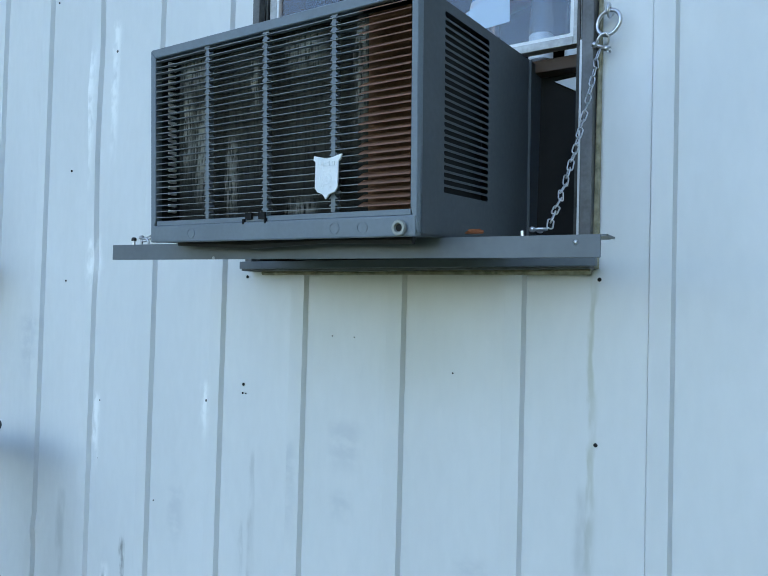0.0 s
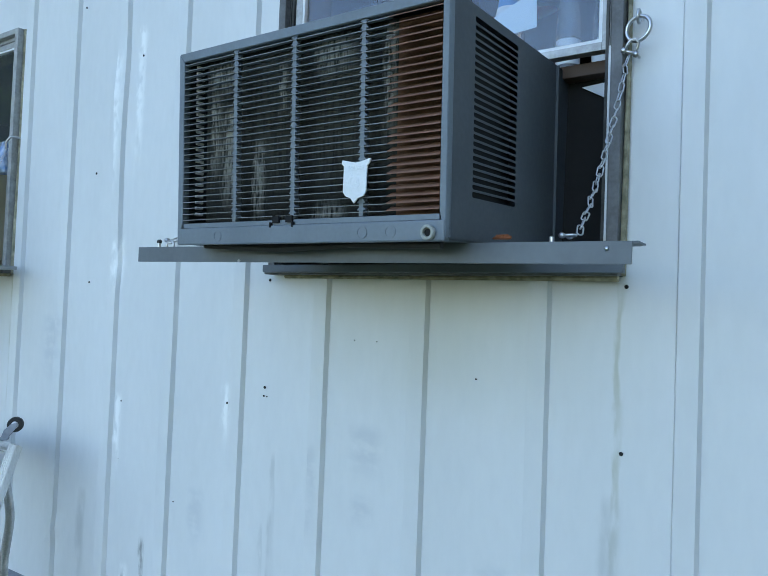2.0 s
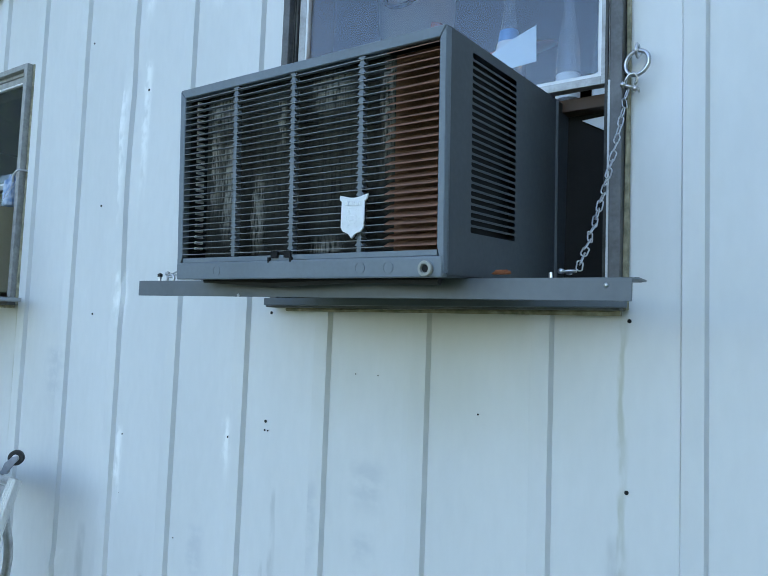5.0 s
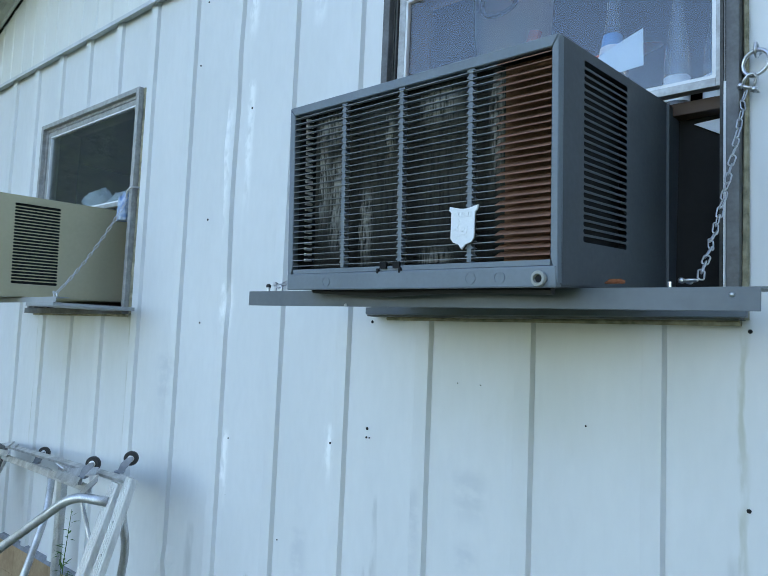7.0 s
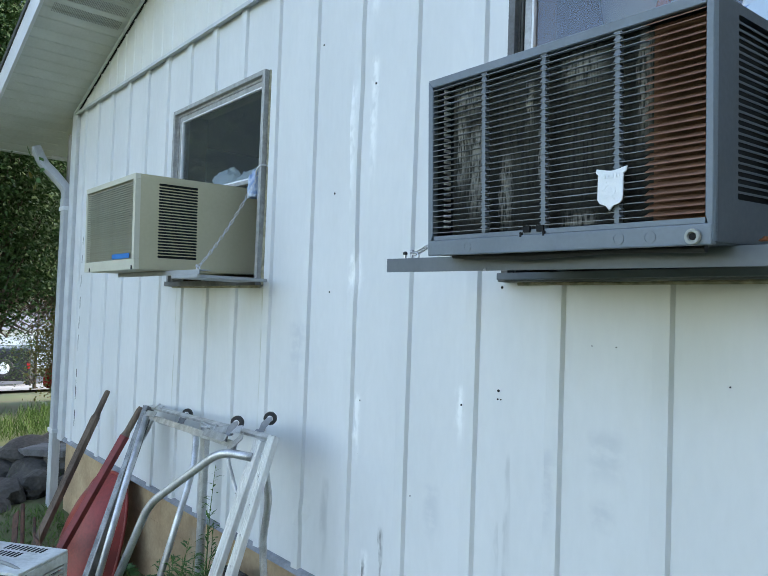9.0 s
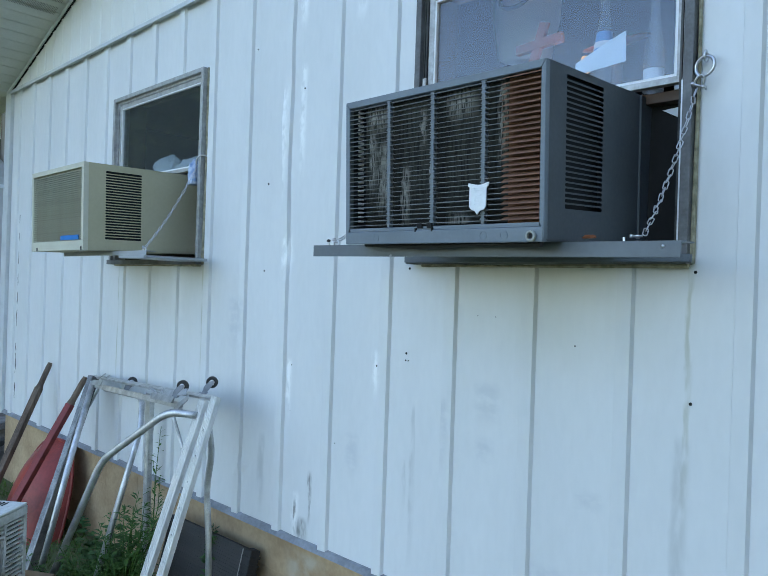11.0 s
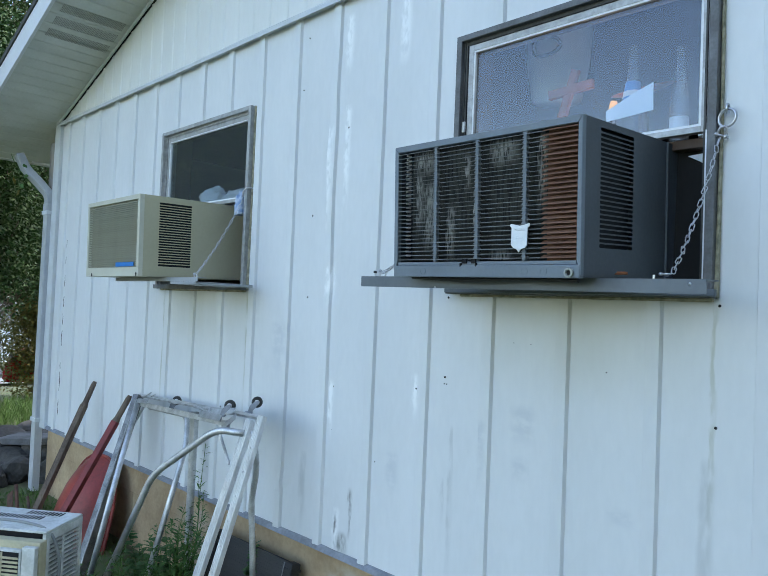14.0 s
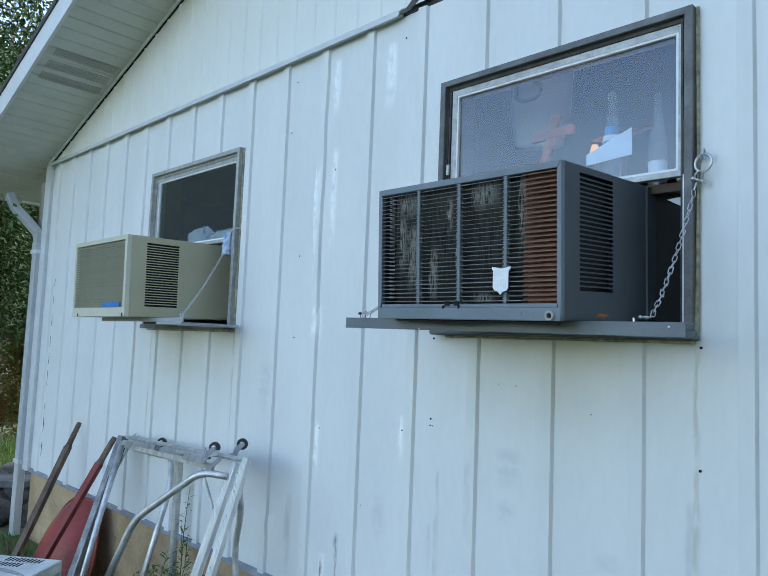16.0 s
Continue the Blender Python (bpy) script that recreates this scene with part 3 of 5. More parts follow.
bm = bmesh.new()
gx = [-900, -300, -120, -70, -52, -46, -41, -38, -34, -30, -26, -22, -19, -16, -14.5, -13, -11.5] + [-10 + i * 0.25 for i in range(53)] + [4, 6, 10, 20, 60, 200, 900]
gy = [-900, -200, -60, -25, -12, -8, -6, -5] + [-4.5 + i * 0.25 for i in range(30)] + [4, 6, 10, 20, 60, 200, 900]
vs = {(a, b): bm.verts.new((a, b, groundz(a, b))) for a in gx for b in gy}
for a0, a1 in zip(gx, gx[1:]):
    for b0, b1 in zip(gy, gy[1:]):
        bm.faces.new((vs[a0, b0], vs[a1, b0], vs[a1, b1], vs[a0, b1]))
tagged(part("ground", bm, EARTH, smooth=True), "grassy bare earth beside the building", "ground", kind="structure")


# ---- windows ----
def window(name, x0, wide, glass, frame_mat, sash_mat, track_mat, label):
    x1 = x0 + wide
    w = thing(name, pose(0, 0, 0), label, "window", kind="structure")
    fr = bmesh.new()
    for a, b, c, d in ((x0, x0 + 0.024, SILL + 0.014, HEAD), (x1 - 0.024, x1, SILL + 0.014, HEAD), (x0 + 0.024, x1 - 0.024, HEAD - 0.022, HEAD)):
        box(a, b, -0.034, 0.05, c, d, 0.002, fr)
    part("window_frame", fr, frame_mat, w)
    part("window_sill", box(x0 - 0.004, x1 + 0.004, -0.044, 0.13, SILL - 0.012, SILL + 0.0135, 0.003), BRONZE, w, "dark grey sill ledge")
    ch = bmesh.new()
    for dx in (0.0245, 0.034):
        box(x0 + dx, x0 + dx + 0.006, -0.016, 0.05, SILL + 0.014, HEAD - 0.022, 0, ch)
        box(x1 - dx - 0.006, x1 - dx, -0.016, 0.05, SILL + 0.014, HEAD - 0.022, 0, ch)
    box(x0 + 0.024, x1 - 0.024, -0.014, 0.05, HEAD - 0.036, HEAD - 0.0225, 0, ch)
    part("side_track", ch, track_mat, w)
    a, b, c, d = x0 + 0.042, x1 - 0.032, 2.118, HEAD - 0.037
    sa = bmesh.new()
    for q in ((a, a + 0.024, c, d), (b - 0.018, b, c, d), (a + 0.024, b - 0.018, d - 0.024, d), (a + 0.024, b - 0.018, c, c + 0.018)):
        box(q[0], q[1], -0.010, 0.016, q[2], q[3], 0.0015, sa)
    part("sash", sa, sash_mat, w)
    bd = bmesh.new()
    a, b, c, d = a + 0.024, b - 0.018, c + 0.018, d - 0.024
    for q in ((a, a + 0.007, c, d), (b - 0.007, b, c, d), (a + 0.007, b - 0.007, d - 0.007, d), (a + 0.007, b - 0.007, c, c + 0.007)):
        box(q[0], q[1], -0.0085, 0.004, q[2], q[3], 0, bd)
    part("glazing_bead", bd, BEAD, w)
    pane = part("pane", box(a + 0.002, b - 0.002, 0.0, 0.004, c + 0.002, d - 0.002), glass, w)
    pane.visible_shadow = False
    lin = bmesh.new()
    for q in ((x0 + 0.02, x0 + 0.032, SILL, HEAD), (x1 - 0.032, x1 - 0.02, SILL, HEAD), (x0 + 0.032, x1 - 0.032, HEAD - 0.012, HEAD)):
        box(q[0], q[1], 0.0505, 0.16, q[2], q[3], 0, lin)
    part("jamb", lin, WOOD, w, "brown wooden inner jamb")
    part("inner_rail", box(x0 + 0.05, x1 - 0.05, 0.035, 0.075, 2.085, 2.113, 0.002), WOOD, w, "brown wooden rail")
    ck = tube([(x0 + 0.05, -0.015, SILL - 0.016), (x0 + 0.4, -0.018, SILL - 0.018), (x1 - 0.2, -0.016, SILL - 0.016), (x1, -0.018, SILL - 0.015)], [0.006, 0.004, 0.007, 0.009], 6)
    tube([(x1 + 0.004, -0.006, SILL - 0.01), (x1 + 0.007, -0.006, 2.1), (x1 + 0.004, -0.006, HEAD)], [0.008, 0.005, 0.006], 6, ck)
    part("caulk", ck, CAULK, w)
    return w


window_1 = window("window_1", W1, WIDE1, GLASS, BRONZE, ALU, TRACK, "single-hung window with weathered grey frame, sash raised")
window_2 = window("window_2", W2, WIDE2, GLASSDARK, ALU, ALU, ALU, "single-hung window with dull aluminium frame and dirty glass")
part("bright_strip", box(W1 + WIDE1 - 0.0305, W1 + WIDE1 - 0.026, -0.026, -0.0165, SILL + 0.02, 2.118), BEAD, window_1, "bright white weatherstrip edge")
part("latch", box(W1 + 0.03, W1 + 0.044, -0.024, -0.0165, 2.25, 2.29, 0.002), ALU, window_1, "small metal latch")


# ---- air conditioners ----
def shell_side(x0, x1, depth, high, vent, rows, gap, bm):
    """A side panel with a field of open slots: vent is (y0, y1, z0, z1)."""
    bm = bmesh.new() if bm is None else bm
    y0, y1, z0, z1 = vent
    box(x0, x1, 0.006, y0, 0, high, 0, bm), box(x0, x1, y1, depth, 0, high, 0, bm)
    box(x0, x1, y0, y1, 0, z0, 0, bm), box(x0, x1, y0, y1, z1, high, 0, bm)
    step = (z1 - z0) / rows
    for i in range(1, rows):
        z = z0 + i * step
        box(x0, x1, y0, y1, z - gap / 2, z + gap / 2, 0, bm)
    # rounded ends of the slots
    for i in range(rows):
        za, zb = z0 + i * step + gap / 2, z0 + (i + 1) * step - gap / 2
        c = (zb - za) * 0.35
        if i == 0:
            za = z0
        if i == rows - 1:
            zb = z1
        for y, s in ((y0, 1), (y1, -1)):
            for z, t in ((za, 1), (zb, -1)):
                prism([(y, z), (y + s * c, z), (y, z + t * c)], x0 + 0.0002, x1 - 0.0002, bm=bm, axis="x")
    return bm


AW, AH, AD = 0.667, 0.405, 0.60
ac1 = thing("window_air_conditioner", pose(-1.289, -0.448, 1.681, 3.0, 0.7, -0.9), "slate grey window air conditioner with louvred front, tilted outwards", "air conditioner", "window air conditioners")
side = shell_side(AW - 0.0012, AW, AD, AH, (0.085, 0.268, 0.075, 0.388), 25, 0.0040, None)
part("side_panel", side, GREY, ac1)
part("side_panel", shell_side(0, 0.0012, AD, AH, (0.085, 0.268, 0.075, 0.388), 25, 0.0040, None), GREY, ac1)
part("top_panel", box(0, AW, 0.006, AD, AH, AH + 0.0015), GREY, ac1)
part("base_pan", box(0.004, AW - 0.004, 0.004, AD, -0.004, 0.003, 0.001), GREY, ac1)
part("back_panel", box(0.0015, AW - 0.0015, AD - 0.02, AD, 0.003, AH), GREY, ac1)
# Black plate added behind the slots, so their dark inside is in its colour.
part("vent_shade_plate", box(AW - 0.040, AW - 0.030, 0.06, 0.30, 0.05, AH - 0.006), BLACKHOLE, ac1)
# front grille frame
gf = bmesh.new()
prism([(0, AH + 0.002), (0.016, AH - 0.017), (AW - 0.013, AH - 0.017), (AW, AH + 0.002)], -0.006, 0.012, 0.0015, gf)
prism([(0, AH + 0.001), (0.016, AH - 0.018), (0.016, 0.044), (0, 0.0)], -0.006, 0.012, 0.0015, gf)
prism([(AW, AH + 0.001), (AW - 0.013, AH - 0.018), (AW - 0.013, 0.044), (AW, 0.0)], -0.006, 0.012, 0.0015, gf)
part("grille_frame", gf, GREYLITE, ac1)
low = box(0.002, AW - 0.002, -0.008, 0.012, -0.005, 0.030, 0.003)
box(0.016, AW - 0.014, -0.003, 0.012, 0.0305, 0.0405, 0.001, low)
for cx in (0.13, 0.50, 0.56):
    merge(low, spin([(0.011, 0), (0.011, 0.0012), (0.0095, 0.0012), (0.0095, 0.0004)], 16, m=pose(cx, -0.0079, 0.012, 90)))
part("lower_panel", low, GREYLITE, ac1, "blue-grey lower panel with moulded rings")
nt = box(0.284, 0.300, -0.0086, -0.002, 0.035, 0.048)
box(0.318, 0.334, -0.0086, -0.002, 0.035, 0.048, 0, nt), box(0.276, 0.280, -0.0092, -0.002, 0.026, 0.036, 0, nt), box(0.333, 0.337, -0.0092, -0.002, 0.026, 0.036, 0, nt)
part("clip_slot", nt, BLACKHOLE, ac1)
BARS = [0.172, 0.330, 0.493]
for bx in BARS:
    bar = box(bx - 0.0045, bx + 0.0045, -0.003, 0.010, 0.041, AH - 0.018)
    for i in range(27):
        z = 0.052 + i * 0.0128
        prism([(bx - 0.0095, z), (bx + 0.0095, z), (bx + 0.0045, z + 0.005), (bx - 0.0045, z + 0.005)], -0.0026, 0.009, bm=bar)
    part("grille_bar", bar, GREYLITE, ac1)
sl = prism([(-0.005, 0.0), (-0.005, 0.0013), (0.010, 0.0036), (0.010, 0.0026)], 0.0165, 0.548, axis="x")
slat_me = part("slat", sl, SLAT, ac1)
sl = prism([(-0.006, 0.0), (-0.0055, 0.0016), (0.012, 0.0105), (0.012, 0.009)], 0.5482, AW - 0.0135, axis="x")
rust_me = part("slat", sl, SLATRUST, ac1, "rust-brown slat")
for i in range(27):
    for k, me in enumerate((slat_me, rust_me)):
        o = me if i == 0 else me.copy()
        if i:
            scene.collection.objects.link(o)
        o.location = (0, 0, 0.047 + i * 0.0128)
        o.rotation_euler = (random.uniform(-0.06, 0.06), random.uniform(-0.0012, 0.0012), 0)
part("shroud", box(0.548, AW - 0.0135, 0.026, 0.030, 0.041, AH - 0.018), SLATRUST, ac1, "rust-brown metal shroud plate")
part("coil", box(0.045, 0.548, 0.034, 0.06, 0.045, AH - 0.012), COIL, ac1, "black finned condenser coil")
part("curtain_flange", box(AW, AW + 0.006, 0.475, 0.478, -0.002, AH), GREY, ac1)
# White blocks stand in for daylight seen through the left side vents.
for i in range(26):
    part("coil_bend", box(0.035, 0.041, 0.0106, 0.03, 0.0595 + i * 0.01265, 0.0655 + i * 0.01265, 0.0015), BEAD, ac1, "white spot standing in for light through the left vents")
# shield emblem
sh = [(-0.030, 0.044), (-0.031, 0.036), (-0.026, 0.032), (-0.026, -0.018), (-0.020, -0.026), (-0.008, -0.030), (0, -0.040), (0.008, -0.030), (0.020, -0.026), (0.026, -0.018), (0.026, 0.032), (0.031, 0.036), (0.033, 0.046), (0.012, 0.040), (0, 0.038)]
em = prism(sh, -0.012, -0.0085, 0.0006, m=pose(0.485, -0.001, 0.100, 0, 2, 0) @ Matrix.Diagonal((0.98, 1, 0.92, 1)))
emblem = part("emblem", em, WHITEMETAL, ac1, "white embossed metal shield emblem")
rel = bmesh.new()
for i in range(7):
    box(-0.019 + i * 0.0056, -0.015 + i * 0.0056, -0.0132, -0.0118, 0.024, 0.032, 0, rel)
merge(rel, spin([(0.0125, 0), (0.0125, 0.001), (0.0105, 0.001), (0.0105, 0)], 20, m=pose(0, -0.0118, 0.0, 90)))
merge(rel, spin([(0.006, 0), (0.005, 0.001), (0.003, 0.001)], 14, m=pose(0, -0.0118, 0.0, 90)))
for i in range(6):
    t = math.pi * (0.17 + i / 3)
    box(-0.0016, 0.0016, -0.0128, -0.0118, 0.015, 0.021, 0, rel, m=pose(0, 0, 0, 0, math.degrees(t), 0))
rel.transform(pose(0.485, -0.001, 0.100, 0, 2, 0) @ Matrix.Diagonal((0.98, 1, 0.92, 1)))
part("emblem_relief", rel, WHITEMETAL, emblem)
kn = spin([(0.0125, 0), (0.0135, 0.006), (0.012, 0.009), (0.008, 0.009), (0.0065, 0.004), (0.006, 0.0)], 22, m=pose(0.637, -0.008, 0.009, 90))
part("drain_plug", kn, CREAM, ac1, "pale plastic ring plug")
part("plug_hole", spin([(0.0062, 0), (0.0062, 0.0048)], 16, m=pose(0.637, -0.008, 0.009, 90)), BLACKHOLE, ac1)
gk = tube([(0.05, 0.03, -0.006), (0.25, 0.04, -0.012), (0.45, 0.03, -0.007), (0.64, 0.03, -0.009)], [0.006, 0.009, 0.006, 0.008], 6)
part("seal_strip", gk, RUBBER, ac1)


def angle_bar(name, x0, x1, y, ztop, face, depth, material, label):
    """An L-shaped iron: upright face and a flat leg running back under the unit."""
    t = thing(name, pose((x0 + x1) / 2, y, ztop), label, "bracket", "angle iron brackets")
    h = (x1 - x0) / 2
    bm = prism([(0, 0), (0, -face), (0.003, -face), (0.003, -0.003), (depth, -0.003), (depth, 0)], -h, h, 0.0006, axis="x")
    part("angle", bm, material, t)
    return t


bar1 = angle_bar("shelf_bracket", -1.526, -0.350, -0.376, 1.677, 0.036, 0.06, TRAYMAT, "grey painted steel angle hung on chains under the unit")
bar1.rotation_euler.y = radians(0.6)
part("lip", box(0.588, 0.597, 0.001, 0.05, -0.003, 0.0, 0), TRAYMAT, bar1)
for bx in (-0.24, 0.55):
    part("rivet", spin([(0.004, 0), (0.003, 0.002), (0.001, 0.003)], 8, m=pose(bx, 0, -0.033 if bx < 0 else -0.012, 90)), CHROME, bar1)
brace = thing("support_brace", pose(0, 0, 0), "dark steel support braces between bracket and wall", "bracket")
for x0, x1 in ((-1.19, -1.165), (-0.76, -0.735)):
    part("brace_arm", box(x0, x1, -0.30, 0.05, 1.664, 1.668), TRAYMAT, brace)
part("brace_plate", box(-1.40, -0.44, -0.07, -0.052, SILL - 0.008, SILL + 0.012, 0.002), TRAYMAT, brace)


def link_mesh(l=0.027, w=0.0060, r=0.0014):
    pts = []
    for i in range(16):
        t = 2 * math.pi * i / 16
        s = (l / 2 - w) * (1 if math.cos(t) >= 0 else -1)
        pts.append((w * math.sin(t) * 0.85, 0, s + w * math.cos(t)))
    bm = tube(pts, r, 7, closed=True)
    me = bpy.data.meshes.new("link")
    bm.to_mesh(me)
    bm.free()
    for p in me.polygons:
        p.use_smooth = True
    me.materials.append(CHROME)
    return me


LINK = link_mesh()
RING = (0.0, 0.0)


def chain(a, b, sag, label, ring_at=None):
    """Links from a up to b, a shackle at each end and an eye ring on the wall."""
    a, b = Vector(a), Vector(b)
    c = thing("hanging_chain", Matrix.Translation(b), label, "chain", "support chains")
    n = int((b - a).length / 0.0222)
    for i in range(n):
        t = (i + 0.5) / n
        p = a.lerp(b, t) - b + Vector((0, 0, -sag * 4 * t * (1 - t)))
        d = (b - a) + Vector((0, 0, -sag * 4 * (1 - 2 * t)))
        q = d.to_track_quat("Z", "Y")
        o = new("link", LINK)
        o.parent = c
        o.matrix_local = Matrix.Translation(p) @ q.to_matrix().to_4x4() @ pose(0, 0, 0, random.uniform(-8, 8), random.uniform(-8, 8), 90 * (i % 2) + random.uniform(-14, 14) + 40)
    return c


def shackle(at, m, parent):
    bow = [(-0.009, 0, 0), (-0.0105, 0, 0.012), (-0.008, 0, 0.022), (0, 0, 0.027), (0.008, 0, 0.022), (0.0105, 0, 0.012), (0.009, 0, 0)]
    bm = tube(bow, 0.003, 8)
    tube([(-0.018, 0, 0), (0.018, 0, 0)], 0.0035, 8, bm)
    for s in (-0.0125, 0.0125):
        tube([(s - 0.004, 0, 0), (s + 0.004, 0, 0)], 0.0062, 8, bm)
    tube([(0.018, 0, -0.002), (0.022, 0, 0.0)], 0.005, 8, bm)
    bm.transform(Matrix.Translation(at) @ m)
    return part("shackle", bm, CHROME, parent, smooth=True)


def eye_ring(at, parent):
    x, y, z = at
    bm = tube([(x, y + 0.05, z + 0.028), (x, y + 0.004, z + 0.028)], 0.004, 8)
    eye = [(x + 0.0, y - 0.004 + 0.011 * math.cos(t), z + 0.024 + 0.013 * math.sin(t)) for t in [i * math.pi / 8 for i in range(16)]]
    tube(eye, 0.0034, 7, bm, closed=True)
    part("eye_bolt", bm, CHROME, parent, smooth=True)
    ring = [(x + 0.025 * math.cos(t), y - 0.008 - 0.007 * math.cos(t), z - 0.003 + 0.025 * math.sin(t)) for t in [i * math.pi / 12 for i in range(24)]]
    part("ring", tube(ring, 0.0042, 8, closed=True), CHROME, parent, "thick steel ring", smooth=True)


c1 = chain((-0.442, -0.345, 1.688), (-0.449, -0.038, 2.085), 0.03, "zinc chain from wall ring to bracket end")
eye_ring(Vector((-0.432, -0.024, 2.143)) - c1.location, c1)
shackle(Vector((-0.446, -0.036, 2.092)) - c1.location, pose(0, 0, 0, 20, 20, 20), c1)
shackle(Vector((-0.462, -0.350, 1.684)) - c1.location, pose(0, 0, 0, 90, 0, 70) @ Matrix.Scale(0.75, 4), c1)
part("bolt", tube([Vector((-0.485, -0.352, 1.668)) - c1.location, Vector((-0.485, -0.352, 1.683)) - c1.location], 0.0035, 8), CHROME, c1)
c2 = chain((-1.46, -0.335, 1.698), (-1.44, -0.06, 2.05), 0.06, "zinc chain from wall ring to bracket end")
shackle(Vector((-1.472, -0.335, 1.691)) - c2.location, pose(0, 0, 0, 0, 90, 0), c2)
part("bolt", tube([Vector((-1.488, -0.345, 1.675)) - c2.location, Vector((-1.488, -0.345, 1.698)) - c2.location], 0.004, 8), CHROME, c2)
part("bolt_head", spin([(0.006, 0), (0.0065, 0.006), (0.003, 0.009)], 10, m=pose(*(Vector((-1.488, -0.345, 1.695)) - c2.location))), RUBBER, c2)

# tan unit
ac2 = thing("window_air_conditioner", pose(-3.656, -0.503, 1.686, 1.2), "tan window air conditioner with fine louvred grille, tilted outwards", "air conditioner", "window air conditioners")
A2 = 0.404
part("side_panel", shell_side(0.652 - 0.0012, 0.652, 0.64, A2, (0.092, 0.272, 0.050, 0.374), 25, 0.0044, None), TAN, ac2)
part("side_panel", box(0, 0.0012, 0.006, 0.64, 0, A2), TAN, ac2)
part("top_panel", box(0, 0.652, 0.006, 0.64, A2, A2 + 0.0015), TAN, ac2)
part("base_pan", box(0.004, 0.648, 0.004, 0.64, -0.003, 0.003), TAN, ac2)
part("back_panel", box(0.0015, 0.6505, 0.62, 0.64, 0.003, A2), TAN, ac2)
# Same added black plate: darkness inside the tan unit's slots.
part("vent_shade_plate", box(0.612, 0.622, 0.08, 0.3, 0.03, A2 - 0.006), BLACKHOLE, ac2)
gf = bmesh.new()
for q in ((0, 0.653, A2 - 0.022, A2 + 0.002), (0, 0.653, -0.004, 0.042)):
    box(q[0], q[1], -0.012, 0.012, q[2], q[3], 0.002, gf)
for q in ((0, 0.02), (0.628, 0.653)):
    box(q[0], q[1], -0.012, 0.012, 0.0425, A2 - 0.0225, 0.002, gf)
part("grille_frame", gf, TANLITE, ac2)
part("backing", box(0.02, 0.628, 0.008, 0.011, 0.04, A2 - 0.02), TANMESH, ac2)
s0 = part("slat", prism([(-0.006, 0.0), (-0.006, 0.005), (0.008, 0.0075), (0.008, 0.002)], 0.0205, 0.6275, axis="x"), TANMESH, ac2)
for i in range(34):
    o = s0 if i == 0 else s0.copy()
    if i:
        scene.collection.objects.link(o)
    o.location = (0, 0, 0.0435 + i * 0.00985)
tag = part("tag", box(0.39, 0.60, -0.0135, -0.0105, 0.046, 0.068, 0.0008), BLUETAG, ac2, "bright blue plastic tag")
for q in (0.08, 0.63):
    part("clip", box(q, q + 0.008, -0.016, -0.0122, -0.004, 0.014, 0.001), RUBBER, ac2)
bar2 = angle_bar("shelf_bracket", -3.60, -2.68, -0.37, 1.684, 0.020, 0.05, PALEGREY, "pale grey steel angle hung on a chain under the unit")
part("slide_plate", box(0.20, 0.45, -0.004, 0.32, -0.034, -0.0205, 0.002), PALEGREY, bar2)
c3 = chain((-2.745, -0.345, 1.696), (-2.815, -0.045, 2.13), 0.03, "zinc chain from wall hook to bracket end")
shackle(Vector((-2.745, -0.35, 1.689)) - c3.location, pose(0, 0, 0, 0, 90, 0), c3)
hook = tube([Vector(p) - c3.location for p in soft([(-2.775, 0.02, 2.175), (-2.79, -0.05, 2.175), (-2.818, -0.055, 2.15), (-2.818, -0.05, 2.125)], 0.015)], 0.004, 8)
part("hook", hook, CHROME, c3, smooth=True)

# ---- inside the windows ----
ledge = tagged(part("window_ledge", box(W1 + 0.04, W1 + WIDE1 - 0.04, 0.16, 0.62, 2.085, 2.105, 0.003), WOOD), "brown wooden ledge behind the raised sash", "shelf")


def bottle(x, y, s, label, swirl):
    b = thing("glass_bottle", pose(x, y, 2.1055), label, "bottle", "bottles in the window")
    body = [(0.024, 0), (0.031, 0.004), (0.032, 0.03), (0.030, 0.09), (0.032, 0.12), (0.029, 0.16), (0.020, 0.21), (0.0135, 0.25), (0.0125, 0.285), (0.0145, 0.288), (0.0145, 0.30), (0.011, 0.303)]
    g = part("glass", spin([(r * s * 0.82, z * s) for r, z in body], 24), BOTTLE, b, smooth=True)
    g.visible_shadow = False
    if swirl:
        lab = part("label", spin([(0.0252 * s, 0.155 * s), (0.0185 * s, 0.205 * s)], 24), LABELBLUE, b, "blue and white printed band")
        band = spin([(0.0250 * s, 0.165 * s), (0.0229 * s, 0.180 * s)], 24)
        part("label_stripe", band, LABELWHITE, lab)
        sw = bmesh.new()
        for i in range(9):
            t0 = i * 2 * math.pi / 9
            tube([(0.0268 * s * math.cos(t0 + k * 0.16), 0.0268 * s * math.sin(t0 + k * 0.16), (0.02 + k * 0.016) * s) for k in range(8)], 0.0013, 5, sw)
        part("ridges", sw, BOTTLE, b).visible_shadow = False
    else:
        part("label", spin([(0.0262 * s, 0.045 * s), (0.0258 * s, 0.10 * s)], 24), LABELWHITE, b, "pale worn printed panel")
    return b


